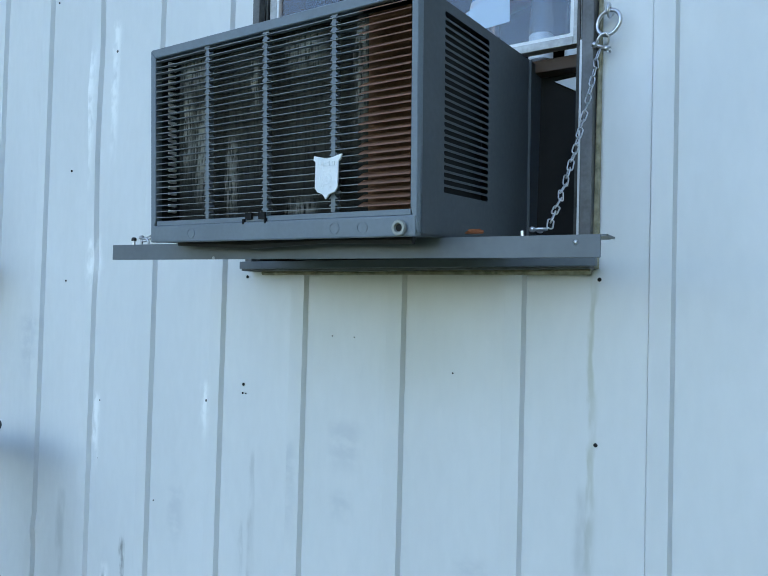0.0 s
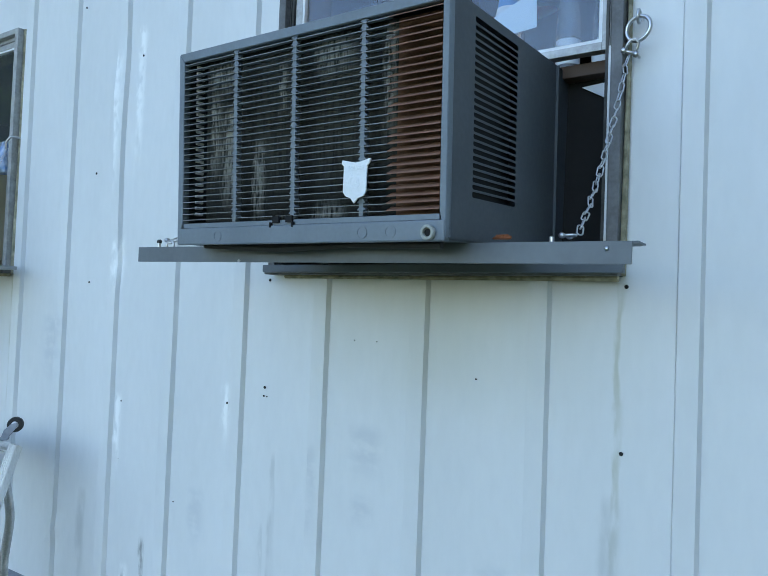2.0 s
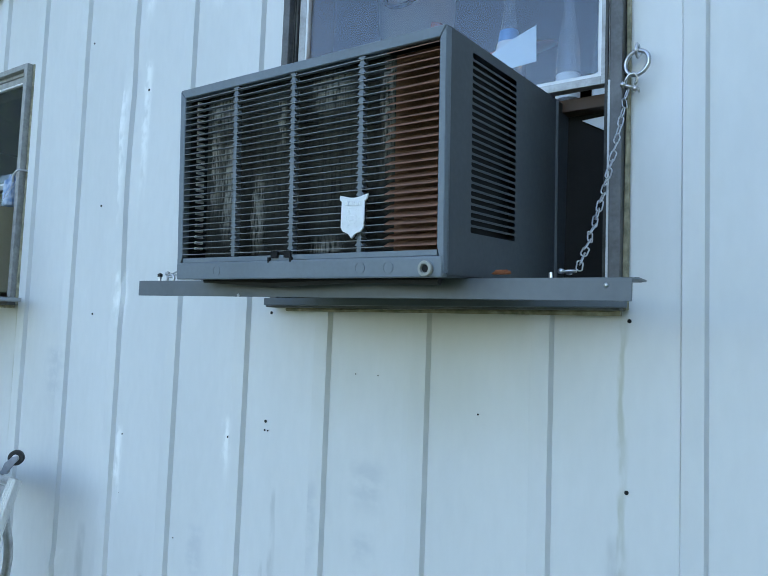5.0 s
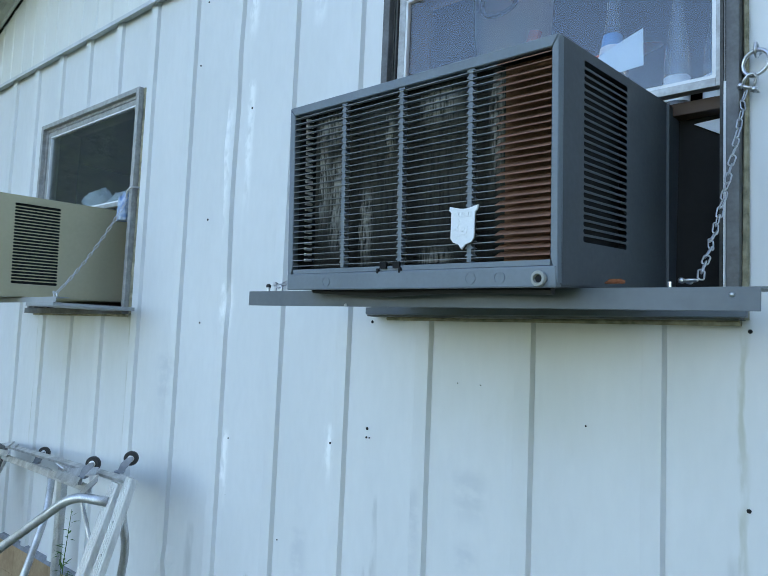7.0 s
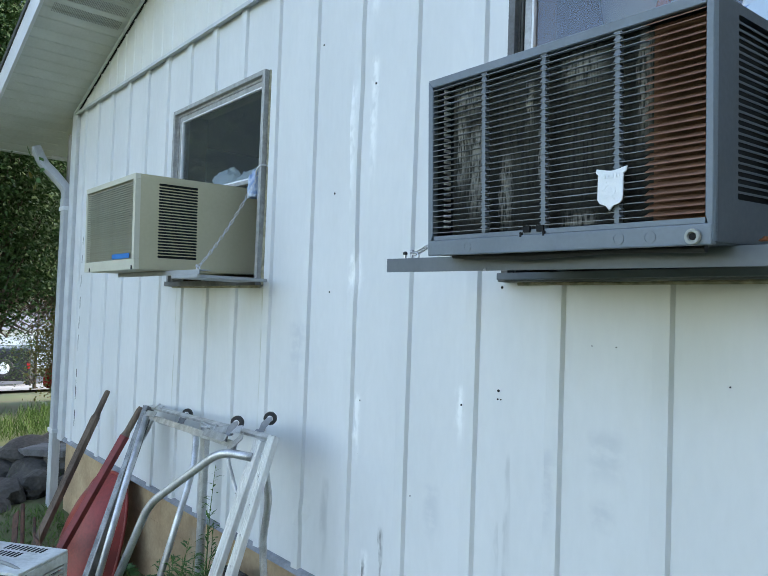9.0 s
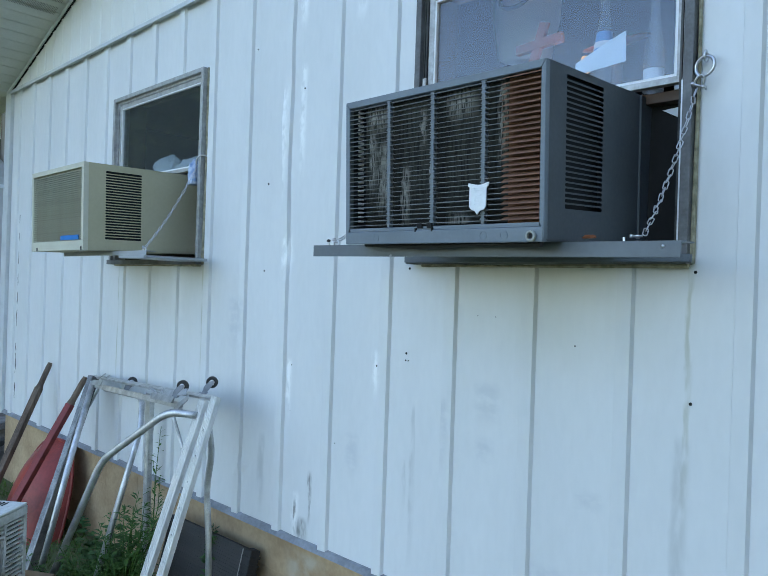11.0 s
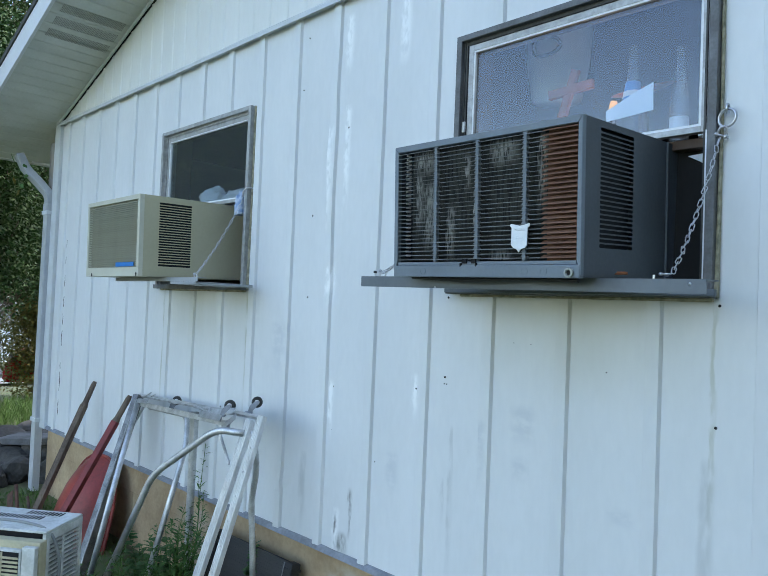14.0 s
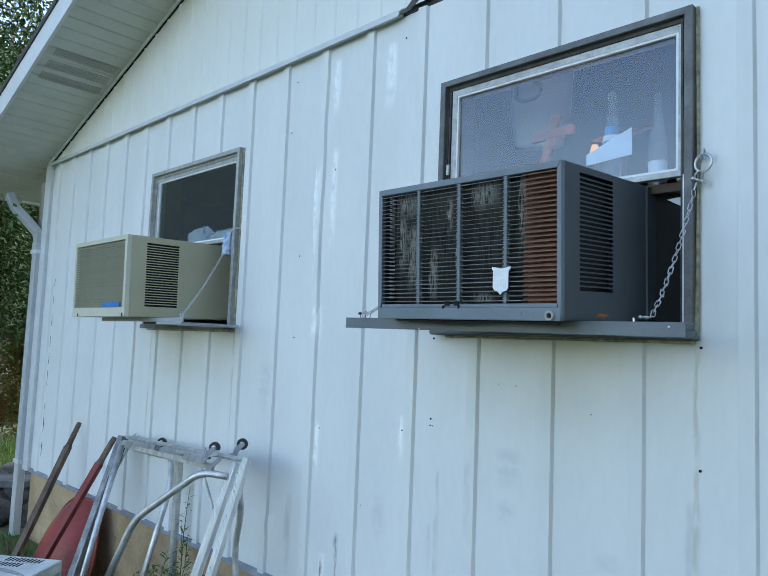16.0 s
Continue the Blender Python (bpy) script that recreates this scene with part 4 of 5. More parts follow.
bottle(-0.805, 0.17, 1.29, "clear swirled soda bottle with a blue and white label", True)
bottle(-0.642, 0.16, 1.14, "clear glass bottle with a pale worn label", False)
bottle(-0.565, 0.20, 1.14, "clear glass bottle beside the window jamb", False)
card = prism([(-0.085, -0.04), (0.075, -0.027), (0.073, 0.062), (0.02, 0.043), (-0.085, -0.004)], 0, 0.0012)
card = part("paper_card", card, PAPER)
card.matrix_world = pose(-0.765, 0.075, 2.262, 0, 0, 0)
tagged(card, "white torn paper card propped against the glass", "card")
cross = thing("wooden_cross", pose(-1.222, 0.30, 2.105, 0, 0, 0), "red-brown wooden cross leaning on the ledge", "cross")
part("upright", box(-0.017, 0.017, -0.010, 0.010, 0, 0.43, 0.002, m=pose(0, 0, 0, 0, 17, 0)), REDWOOD, cross)
part("crosspiece", box(-0.093, 0.093, -0.013, 0.009, -0.017, 0.017, 0.002, m=pose(0.107, 0, 0.336, 0, -4, 0)), REDWOOD, cross)
bucket = thing("hanging_bucket", pose(-1.267, 0.45, 2.61, 8, 6, 0), "white plastic jug with a black ring, hung indoors", "jug")
part("body", spin([(0.07, -0.16), (0.10, -0.15), (0.125, 0.0), (0.13, 0.16), (0.10, 0.2)], 24), VESSEL, bucket, smooth=True)
part("cord", tube([(0.0, 0.0, 0.19), (-0.03, -0.02, 0.30)], 0.003, 6), RUBBER, bucket)
part("ring", tube([(0.062 * math.cos(t) + 0.03, -0.136 - 0.02 * abs(math.sin(t)), 0.055 * math.sin(t) * 0.7 + 0.055) for t in [i * math.pi / 12 for i in range(24)]], 0.008, 8, closed=True), RUBBER, bucket, "black ring")
bowl = thing("wooden_bowl", pose(-0.88, 0.42, 2.41), "shallow red-brown wooden bowl on a stand", "bowl")
part("bowl_rim", spin([(0.03, 0), (0.08, 0.008), (0.115, 0.016), (0.113, 0.02), (0.07, 0.012)], 24, m=pose(0, 0, 0, 17, -4, 0)), REDWOOD, bowl, smooth=True)
part("stand", spin([(0.05, -0.3045), (0.02, -0.28), (0.018, -0.004)], 16), WOOD, bowl, smooth=True)
cup = tagged(part("plastic_cup", spin([(0.028, 0), (0.036, 0.09), (0.033, 0.09), (0.026, 0.005)], 18, m=pose(-0.90, 0.30, 2.1055)), REDPLASTIC, smooth=True), "red plastic cup on the window ledge", "cup")
ball = tagged(part("plastic_tub", spin([(0.03, 0), (0.042, 0.03), (0.042, 0.07), (0.03, 0.085), (0.0, 0.088)][:4], 18, m=pose(-0.925, 0.24, 2.1055)), VESSEL, smooth=True), "small pale plastic tub on the window ledge", "tub")
can = tagged(part("blue_can", spin([(0.033, 0), (0.033, 0.15), (0.028, 0.155)], 18, m=pose(-1.04, 0.30, 2.1055)), mat("navy_tin", (0.04, 0.06, 0.14), rough=0.4), smooth=True), "dark blue tin can on the window ledge", "can")
lamp = thing("table_lamp", pose(-1.0, 0.42, 2.255), "small lit lamp glowing warm behind the bottles", "lamp")
part("base", spin([(0.05, -0.1595), (0.05, -0.15), (0.012, -0.14), (0.01, 0.08)], 16), WOOD, lamp)
GLOW = bpy.data.materials.new("warm_bulb")
GLOW.use_nodes = True
gb = GLOW.node_tree.nodes["Principled BSDF"]
gb.inputs["Base Color"].default_value = (1, 0.6, 0.25, 1)
gb.inputs["Emission Color"].default_value = (1, 0.5, 0.18, 1)
gb.inputs["Emission Strength"].default_value = 0.2
part("bulb", spin([(0.012, 0.09), (0.022, 0.10), (0.017, 0.13), (0.012, 0.15), (0.004, 0.151)], 14), GLOW, lamp, smooth=True)
# Added warm fill, set in front of the bulb to brighten cross and ledge.
glow = new("ledge_fill_light", bpy.data.lights.new("ledge_fill_light", "POINT"))
glow.data.energy, glow.data.color, glow.data.shadow_soft_size = 0.09, (1.0, 0.62, 0.32), 0.04
glow.location = (-0.955, 0.22, 2.36)
# pale triangle beside the grey unit; near-black sheet stands in for the gap's darkness
tagged(part("gap_shade_sheet", box(-0.622, -0.49, 0.075, 0.08, 1.68, 2.085), BLACKHOLE), "near-black sheet for the dark gap beside the air conditioner", "panel")
tagged(part("pale_sheet", prism([(-0.575, 2.07), (-0.505, 2.075), (-0.505, 2.03)], 0.066, 0.069), CLOTH), "pale triangular piece in the gap", "sheet")


def crumple(name, cx, cy, cz, sx, sy, sz, seed, material):
    bm = bmesh.new()
    bmesh.ops.create_icosphere(bm, subdivisions=4, radius=1)
    for v in bm.verts:
        d = 1 + 0.35 * noise.noise(v.co * 1.7 + Vector((seed, 0, 0))) + 0.5 * abs(noise.noise(v.co * 3.3 + Vector((0, seed, 0)))) + 0.3 * abs(noise.noise(v.co * 7.1 + Vector((seed, seed, 0))))
        v.co = Vector((cx + v.co.x * d * sx, cy + v.co.y * d * sy, cz + max(v.co.z * d, -0.5) * sz))
    return part(name, bm, material, smooth=True)


tagged(crumple("crumpled_cloth", -3.33, 0.065, 2.165, 0.14, 0.028, 0.06, 3.0, CLOTH), "crumpled white cloth stuffed behind the window glass", "cloth")
tagged(crumple("crumpled_cloth", -3.04, 0.06, 2.15, 0.15, 0.028, 0.045, 8.0, CLOTH), "crumpled white cloth stuffed behind the window glass", "cloth")
tagged(crumple("rag", -2.875, -0.03, 2.075, 0.03, 0.02, 0.075, 5.0, RAG), "blue and white rag tucked at the chain hook", "cloth")
tagged(crumple("dry_leaf", -0.595, -0.30, 1.690, 0.014, 0.008, 0.005, 2.0, LEAFBROWN), "small dry brown leaf on the bracket", "leaf")

# ---- downspout ----
ds = thing("downspout", pose(0, 0, 0), "white metal downspout with elbows at the building corner", "downspout")


def rect_pipe(points, w, d, bm=None):
    bm = bmesh.new() if bm is None else bm
    pts = [Vector(p) for p in points]
    rings = []
    for i, p in enumerate(pts):
        t = (pts[min(i + 1, len(pts) - 1)] - pts[max(i - 1, 0)]).normalized()
        s = Vector((1, 0.0, 0))
        s = (s - t * s.dot(t)).normalized()
        u = t.cross(s)
        rings.append([bm.verts.new(p + s * a * w / 2 + u * b * d / 2) for a, b in ((-1, -0.8), (-0.8, -1), (0.8, -1), (1, -0.8), (1, 0.8), (0.8, 1), (-0.8, 1), (-1, 0.8))])
    for A, B in zip(rings, rings[1:]):
        for j in range(8):
            bm.faces.new((A[j], A[(j + 1) % 8], B[(j + 1) % 8], B[j]))
    bm.faces.new(rings[0][::-1]), bm.faces.new(rings[-1])
    return bm


part("pipe", rect_pipe([(-5.79, -0.03, -0.05), (-5.79, -0.03, 2.32)], 0.085, 0.065), SPOUT, ds)
part("elbow", rect_pipe(soft([(-5.79, -0.03, 2.28), (-5.79, -0.03, 2.40), (-5.89, -0.10, 2.52), (-5.98, -0.17, 2.62), (-6.04, -0.21, 2.74)], 0.05, 4), 0.085, 0.065), SPOUT, ds)
part("sleeve", rect_pipe([(-5.79, -0.03, 2.26), (-5.79, -0.03, 2.33)], 0.094, 0.074), SPOUT, ds)
for z in (0.52, 2.24):
    part("strap", box(-5.85, -5.73, -0.069, 0.01, z, z + 0.03, 0.002), TRIM, ds)

# ---- upturned folding frame ----
PIPE = mat("dull_galvanised_tube", (0.66, 0.67, 0.68), (0.36, 0.365, 0.37), rough=0.36, metal=0.7, scale=18, fine=200, mix=0.8)
RAIL = mat("bright_aluminium_rail", (0.74, 0.75, 0.75), (0.5, 0.5, 0.5), rough=0.4, metal=0.45, scale=25, fine=220, mix=0.7, stretch=(1, 1, 0.3))
fold = thing("folding_frame", pose(0, 0, 0), "upturned aluminium folding bed frame with caster wheels leaning on the wall", "frame")


def oriented(a, b, w, d, flutes=0, face=(0, -1, 0.3)):
    """A flat rail from a to b, w wide and d thick, with ribs on its face."""
    a, b = Vector(a), Vector(b)
    t = (b - a).normalized()
    n = Vector(face)
    n = (n - t * n.dot(t)).normalized()
    s = t.cross(n)
    m = Matrix((s, n, t)).transposed().to_4x4()
    m.translation = a
    L = (b - a).length
    if not flutes:
        return box(-w / 2, w / 2, -d / 2, d / 2, 0, L, min(0.002, d * 0.2), m=m)
    bm = box(-w / 2, w / 2, -d / 2, -d / 2 + 0.004, 0, L, 0.0008, m=m)
    f = w / flutes
    for i in range(flutes):
        x0 = -w / 2 + i * f
        prism([(x0 + f * 0.10, -d / 2 + 0.0042), (x0 + f * 0.90, -d / 2 + 0.0042), (x0 + f * 0.90, d / 2 - 0.003), (x0 + f * 0.72, d / 2), (x0 + f * 0.28, d / 2), (x0 + f * 0.10, d / 2 - 0.003)], 0, L, bm=bm, axis="z", m=m)
    return bm


part("rail", oriented((-2.36, -0.25, 1.045), (-2.405, -0.60, -0.04), 0.052, 0.024, 4), RAIL, fold, "bright fluted aluminium rail")
part("rail", oriented((-2.265, -0.25, 1.075), (-2.28, -0.60, -0.04), 0.044, 0.024, 4), RAIL, fold, "bright fluted aluminium rail")
top = oriented((-3.86, -0.065, 0.965), (-2.27, -0.25, 1.065), 0.028, 0.012, 0, (0, -0.3, 1))
merge(top, oriented((-3.80, -0.105, 0.925), (-2.45, -0.30, 1.015), 0.028, 0.010, 0, (0, -1, 0.3)))
part("top_bar", top, PIPE, fold)
part("left_channel", merge(oriented((-3.86, -0.075, 0.97), (-3.60, -0.52, -0.05), 0.065, 0.012, 0, (0.6, -1, 0.2)), oriented((-3.80, -0.09, 0.97), (-3.52, -0.54, -0.05), 0.012, 0.05, 0, (0.3, -1, 0.2))), mat("dull_grey_channel", (0.30, 0.305, 0.30), (0.14, 0.14, 0.14), rough=0.45, metal=0.75, scale=14, fine=120, mix=1), fold, "dull aluminium channel")
part("left_tube", tube(soft([(-3.76, -0.12, 0.95), (-3.62, -0.28, 0.60), (-3.40, -0.54, -0.05)], 0.1), 0.0165, 12), PIPE, fold, smooth=True)
part("bent_tube", tube(soft([(-2.36, -0.28, 0.985), (-2.50, -0.335, 0.99), (-2.83, -0.47, 0.735), (-3.14, -0.62, -0.02)], 0.07), 0.0165, 12), PIPE, fold, "bent tubular steel leg", smooth=True)
part("middle_tube", tube(soft([(-3.62, -0.11, 0.925), (-3.14, -0.13, 0.945), (-3.05, -0.18, 0.80), (-2.86, -0.53, -0.03)], 0.06), 0.0150, 12), PIPE, fold, smooth=True)
part("upright_post", merge(tube([(-3.16, -0.075, -0.04), (-3.16, -0.075, 0.78)], 0.021, 12), box(-3.182, -3.138, -0.09, -0.06, 0.76, 0.96, 0.004)), PIPE, fold, smooth=False)
part("right_tube", tube(soft([(-2.335, -0.25, 1.0), (-2.36, -0.2, 0.82), (-2.395, -0.2, 0.66), (-2.36, -0.2, 0.4), (-2.35, -0.2, -0.04)], 0.06), 0.014, 12), PIPE, fold, smooth=True)
part("strut", tube([(-3.72, -0.10, 0.92), (-3.80, -0.12, 0.80)], 0.007, 8), PIPE, fold)
part("strut", tube([(-2.62, -0.25, 0.96), (-2.50, -0.26, 0.82)], 0.007, 8), PIPE, fold)
for q in range(9):
    a = 0.12 + q * 0.09
    part("rivet", spin([(0.005, 0), (0.004, 0.003), (0.001, 0.004)], 8, m=pose(-2.265 - 0.015 * a, -0.25 - 0.35 * a - 0.012, 1.075 - 1.115 * a, 90)), CHROME, fold)


def caster(x, y, z, turn):
    m = pose(x, y, z, 0, 0, turn)
    wheel = part("caster_wheel", spin([(0.012, -0.011), (0.023, -0.011), (0.026, -0.006), (0.026, 0.006), (0.023, 0.011), (0.012, 0.011)], 22, m=m @ pose(0, 0, 0.0, 90)), RUBBER, fold, "black caster wheel", smooth=False)
    hub = spin([(0.012, -0.0125), (0.012, 0.0125), (0.006, 0.014)], 12, m=m @ pose(0, 0, 0, 90))
    part("hub", hub, CHROME, wheel)
    fk = bmesh.new()
    for s in (-0.0155, 0.0155):
        prism([(-0.010, 0.005), (0.008, 0.008), (0.009, -0.005), (-0.022, -0.046), (-0.042, -0.046), (-0.032, -0.016)], s - 0.001, s + 0.001, bm=fk, m=m)
    box(-0.055, -0.02, -0.0165, 0.0165, -0.052, -0.046, 0.001, fk, m=m)
    tube([m @ Vector((-0.04, 0, -0.05)), m @ Vector((-0.045, 0.0, -0.075))], 0.006, 8, fk)
    part("fork", fk, FLASH, wheel)


caster(-2.457, -0.150, 1.105, 50)
caster(-2.50, -0.27, 1.092, 40)
caster(-3.375, -0.07, 0.992, 45)
for a, b in (((-3.72, -0.10, 0.975), (-3.60, -0.12, 1.015)), ((-3.70, -0.08, 0.97), (-3.55, -0.12, 1.01)), ((-2.72, -0.27, 1.03), (-2.55, -0.30, 1.02)), ((-2.60, -0.28, 1.05), (-2.66, -0.26, 1.02)), ((-2.75, -0.26, 1.035), (-2.80, -0.27, 1.05)), ((-3.30, -0.13, 1.0), (-3.12, -0.16, 1.005)), ((-2.95, -0.20, 1.02), (-2.78, -0.23, 1.025))):
    part("link_rod", tube([a, b], 0.004, 6), PIPE, fold)
for a, b in (((-3.75, -0.13, 0.95), (-3.58, -0.15, 0.965)), ((-2.72, -0.30, 1.025), (-2.48, -0.33, 1.04)), ((-2.62, -0.30, 1.045), (-2.45, -0.28, 1.075)), ((-2.50, -0.31, 0.99), (-2.40, -0.30, 1.06)), ((-2.78, -0.24, 1.0), (-2.66, -0.28, 1.05))):
    part("link_plate", oriented(a, b, 0.03, 0.004, 0, (0, -1, 0.6)), PIPE, fold)

# ---- wheelbarrow ----
OLDWOOD = mat("weathered_brown_wood", (0.21, 0.155, 0.115), (0.09, 0.065, 0.05), rough=0.85, scale=14, fine=120, mix=1, stretch=(1, 1, 0.15), bump=0.3)
DULLRED = mat("dull_red_paint", (0.24, 0.035, 0.035), (0.13, 0.03, 0.03), rough=0.6, scale=9, mix=0.8)
TUBRED = mat("faded_red_tub_paint", (0.32, 0.04, 0.03), (0.17, 0.028, 0.022), rough=0.45, scale=5, fine=60, mix=0.9, bump=0.1)
RUST = mat("rusty_iron", (0.13, 0.06, 0.04), (0.05, 0.03, 0.025), rough=0.85, scale=20, mix=1)
wb = thing("wheelbarrow", pose(0, 0, 0), "old red wheelbarrow stood on end against the wall", "wheelbarrow")


def handle(tip, foot, red):
    tip, foot = Vector(tip), Vector(foot)
    g = tip.lerp(foot, 0.16)
    part("grip", tube([tip, tip.lerp(foot, 0.02), g.lerp(tip, 0.15), g], [0.014, 0.018, 0.019, 0.024], 10), OLDWOOD, wb, "worn wooden grip")
    part("handle", oriented(g, foot, 0.042, 0.036, 0, (0.5, -1, 0.4)), DULLRED if red else OLDWOOD, wb)


handle((-4.64, -0.035, 0.965), (-4.46, -0.52, -0.02), False)
handle((-4.03, -0.05, 0.94), (-4.07, -0.58, -0.06), True)
bm = bmesh.new()
# the shallow tub seen from its underside, a dished bowl with a rolled rim
NU, NV = 28, 9
rows_ = []
for j in range(NV + 1):
    f = j / NV
    ring = []
    for i in range(NU):
        t = 2 * math.pi * i / NU
        cx, cz = math.cos(t), math.sin(t)
        w = 0.31 * (1 + 0.10 * cz * -1) * (abs(cx) ** 0.7) * (1 if cx > 0 else -1)
        h = 0.50 * (abs(cz) ** 0.8) * (1 if cz > 0 else -1)
        ring.append(bm.verts.new((w * f, -0.17 * (1 - f ** 3.2), h * f)))
    rows_.append(ring)
for A, B in zip(rows_[1:], rows_[2:]):
    for i in range(NU):
        bm.faces.new((A[i], A[(i + 1) % NU], B[(i + 1) % NU], B[i]))
bm.faces.new(rows_[1])
bmesh.ops.remove_doubles(bm, verts=bm.verts, dist=1e-5)
tub = part("tub", bm, TUBRED, wb, "faded red steel tub", smooth=True)
tub.matrix_local = pose(-4.34, -0.20, 0.03, -16, 0, 12) @ Matrix.Diagonal((0.9, 0.9, 0.97, 1))
rim = [(0.313 * (1 - 0.10 * math.sin(t)) * (abs(math.cos(t)) ** 0.7) * (1 if math.cos(t) > 0 else -1), 0.0, 0.503 * (abs(math.sin(t)) ** 0.8) * (1 if math.sin(t) > 0 else -1)) for t in [i * math.pi / 20 for i in range(40)]]
rim = part("rim", tube(rim, 0.010, 8, closed=True), TUBRED, tub, smooth=True)
br = tube(soft([(-4.70, -0.42, 0.20), (-4.52, -0.46, 0.14), (-4.10, -0.50, 0.16), (-3.98, -0.50, 0.24)], 0.05), 0.009, 8)
tube([(-4.82, -0.46, 0.26), (-4.62, -0.50, 0.08), (-4.40, -0.52, -0.02)], 0.012, 8, br)
part("leg_brace", br, RUST, wb, "rusty bent iron brace")
part("leg_plate", oriented((-4.80, -0.50, 0.22), (-4.60, -0.55, 0.02), 0.06, 0.006, 0, (0.3, -1, 0.2)), RUST, wb)

# ---- discarded white unit on a cardboard box ----
CARD = mat("brown_cardboard", (0.33, 0.23, 0.14), (0.25, 0.17, 0.10), rough=0.95, scale=8, fine=90)
DIRTYWHITE = mat("dirty_white_plastic", (0.70, 0.71, 0.69), (0.44, 0.45, 0.41), rough=0.5, scale=9, fine=70, mix=0.9)
YELLOWED = mat("yellowed_cream_plastic", (0.55, 0.50, 0.33), (0.40, 0.36, 0.24), rough=0.55, scale=8, mix=0.9)
cb = thing("cardboard_box", pose(-3.11, -0.96, -0.05, 0, 0, 30), "sagging brown cardboard box on the ground", "box")
part("carton", box(-0.32, 0.30, -0.22, 0.24, 0, 0.265, 0.006), CARD, cb)
part("flap", box(-0.32, 0.30, -0.30, -0.22, 0.25, 0.254, 0, m=pose(0, 0, 0, 4)), CARD, cb)
old = thing("discarded_air_conditioner", pose(-3.095, -0.96, 0.225, 0, 0, 37), "dirty white window air conditioner with yellowed front, on a cardboard box", "air conditioner")
OW, OD, OH = 0.22, 0.135, 0.33
# Solid black body: shade between the slats is put into its colour.
part("body", box(-OW + 0.02, OW - 0.03, -OD + 0.012, OD - 0.012, 0, OH - 0.012, 0.008), BLACKHOLE, old)
part("top_cover", box(-OW, OW, -OD, OD, OH - 0.012, OH, 0.005), DIRTYWHITE, old)
tv = bmesh.new()
for i in range(14):
    box(-0.15 + i * 0.018, -0.142 + i * 0.018, 0.0, 0.045, OH - 0.001, OH + 0.0015, 0, tv)
for i in range(10):
    box(-0.02 + i * 0.018, -0.012 + i * 0.018, 0.065, 0.11, OH - 0.001, OH + 0.0015, 0, tv)
part("top_slots", tv, BLACKHOLE, old)
for sx in (1, -1):
    fr = bmesh.new()
    X = sx * (OW - 0.008)
    for q in ((-OD, OD, OH - 0.05, OH - 0.013), (-OD, OD, 0, 0.022), (-OD, -OD + 0.03, 0.023, OH - 0.051), (OD - 0.02, OD, 0.023, OH - 0.051), (-0.012, 0.0, 0.023, OH - 0.051)):
        box(X - 0.008, X + 0.008, q[0], q[1], q[2], q[3], 0.001, fr)
    part("side_frame", fr, DIRTYWHITE, old)
    for i in range(13):
        z = 0.034 + i * 0.0192
        part("slat", box(X - 0.006, X + 0.006, -OD + 0.03, OD - 0.02, z, z + 0.009), DIRTYWHITE, old)
part("front_bezel", box(-OW - 0.01, OW + 0.01, -OD - 0.05, -OD - 0.002, -0.01, OH - 0.03, 0.008), YELLOWED, old, "yellowed cream front bezel")
part("front_panel", box(-OW + 0.03, OW - 0.06, -OD - 0.075, -OD - 0.05, 0.01, OH - 0.06, 0.006), DIRTYWHITE, old)
part("front_recess", box(-OW + 0.04, OW - 0.07, -OD - 0.0765, -OD - 0.0752, 0.09, OH - 0.07), BLACKHOLE, old)
for i in range(9):
    part("slat", box(-OW + 0.04, OW - 0.07, -OD - 0.080, -OD - 0.0767, 0.092 + i * 0.0175, 0.101 + i * 0.0175), YELLOWED, old)
for i in range(4):
    part("slat", box(-OW + 0.08 + i * 0.07, -OW + 0.086 + i * 0.07, -OD - 0.081, -OD - 0.0768, 0.09, OH - 0.07), YELLOWED, old)
part("side_trim", box(OW - 0.055, OW + 0.004, -OD - 0.078, -OD - 0.0505, 0.0, OH - 0.045, 0.004), DIRTYWHITE, old, "dirty white trim strip")
part("cord", tube(soft([(-0.18, -0.06, OH + 0.006), (0.02, -0.05, OH + 0.006), (0.17, -0.09, OH + 0.006), (0.236, -0.10, OH - 0.03), (0.24, -0.05, 0.16), (0.24, -0.08, 0.03), (0.20, -0.23, -0.005)], 0.06), 0.0065, 8), mat("grey_cord", (0.28, 0.29, 0.28), rough=0.6), old, "grey power cord", smooth=True)

# ---- car radiator leaning on the foundation ----
RADB = mat("black_radiator_fins", (0.035, 0.035, 0.037), (0.075, 0.07, 0.065), rough=0.7, scale=12, fine=500, mix=0.8, stretch=(0.1, 1, 1))
rad = thing("car_radiator", pose(-2.56, -0.15, -0.05, -14, 0, 2), "dusty black car radiator leaning on the foundation", "radiator")
part("core", box(-0.29, 0.26, -0.012, 0.012, 0.0, 0.44), RADB, rad)
for i in range(30):
    z = 0.012 + i * 0.0142
    part("fin", box(-0.289, 0.259, -0.0145, 0.0145, z, z + 0.004), RADB, rad)
tank = box(0.262, 0.315, -0.028, 0.028, -0.005, 0.445, 0.01)
for i in range(12):
    box(0.258, 0.319, -0.031, 0.031, 0.01 + i * 0.036, 0.022 + i * 0.036, 0.003, tank)
part("tank", tank, RUBBER, rad, "black ribbed plastic end tank")
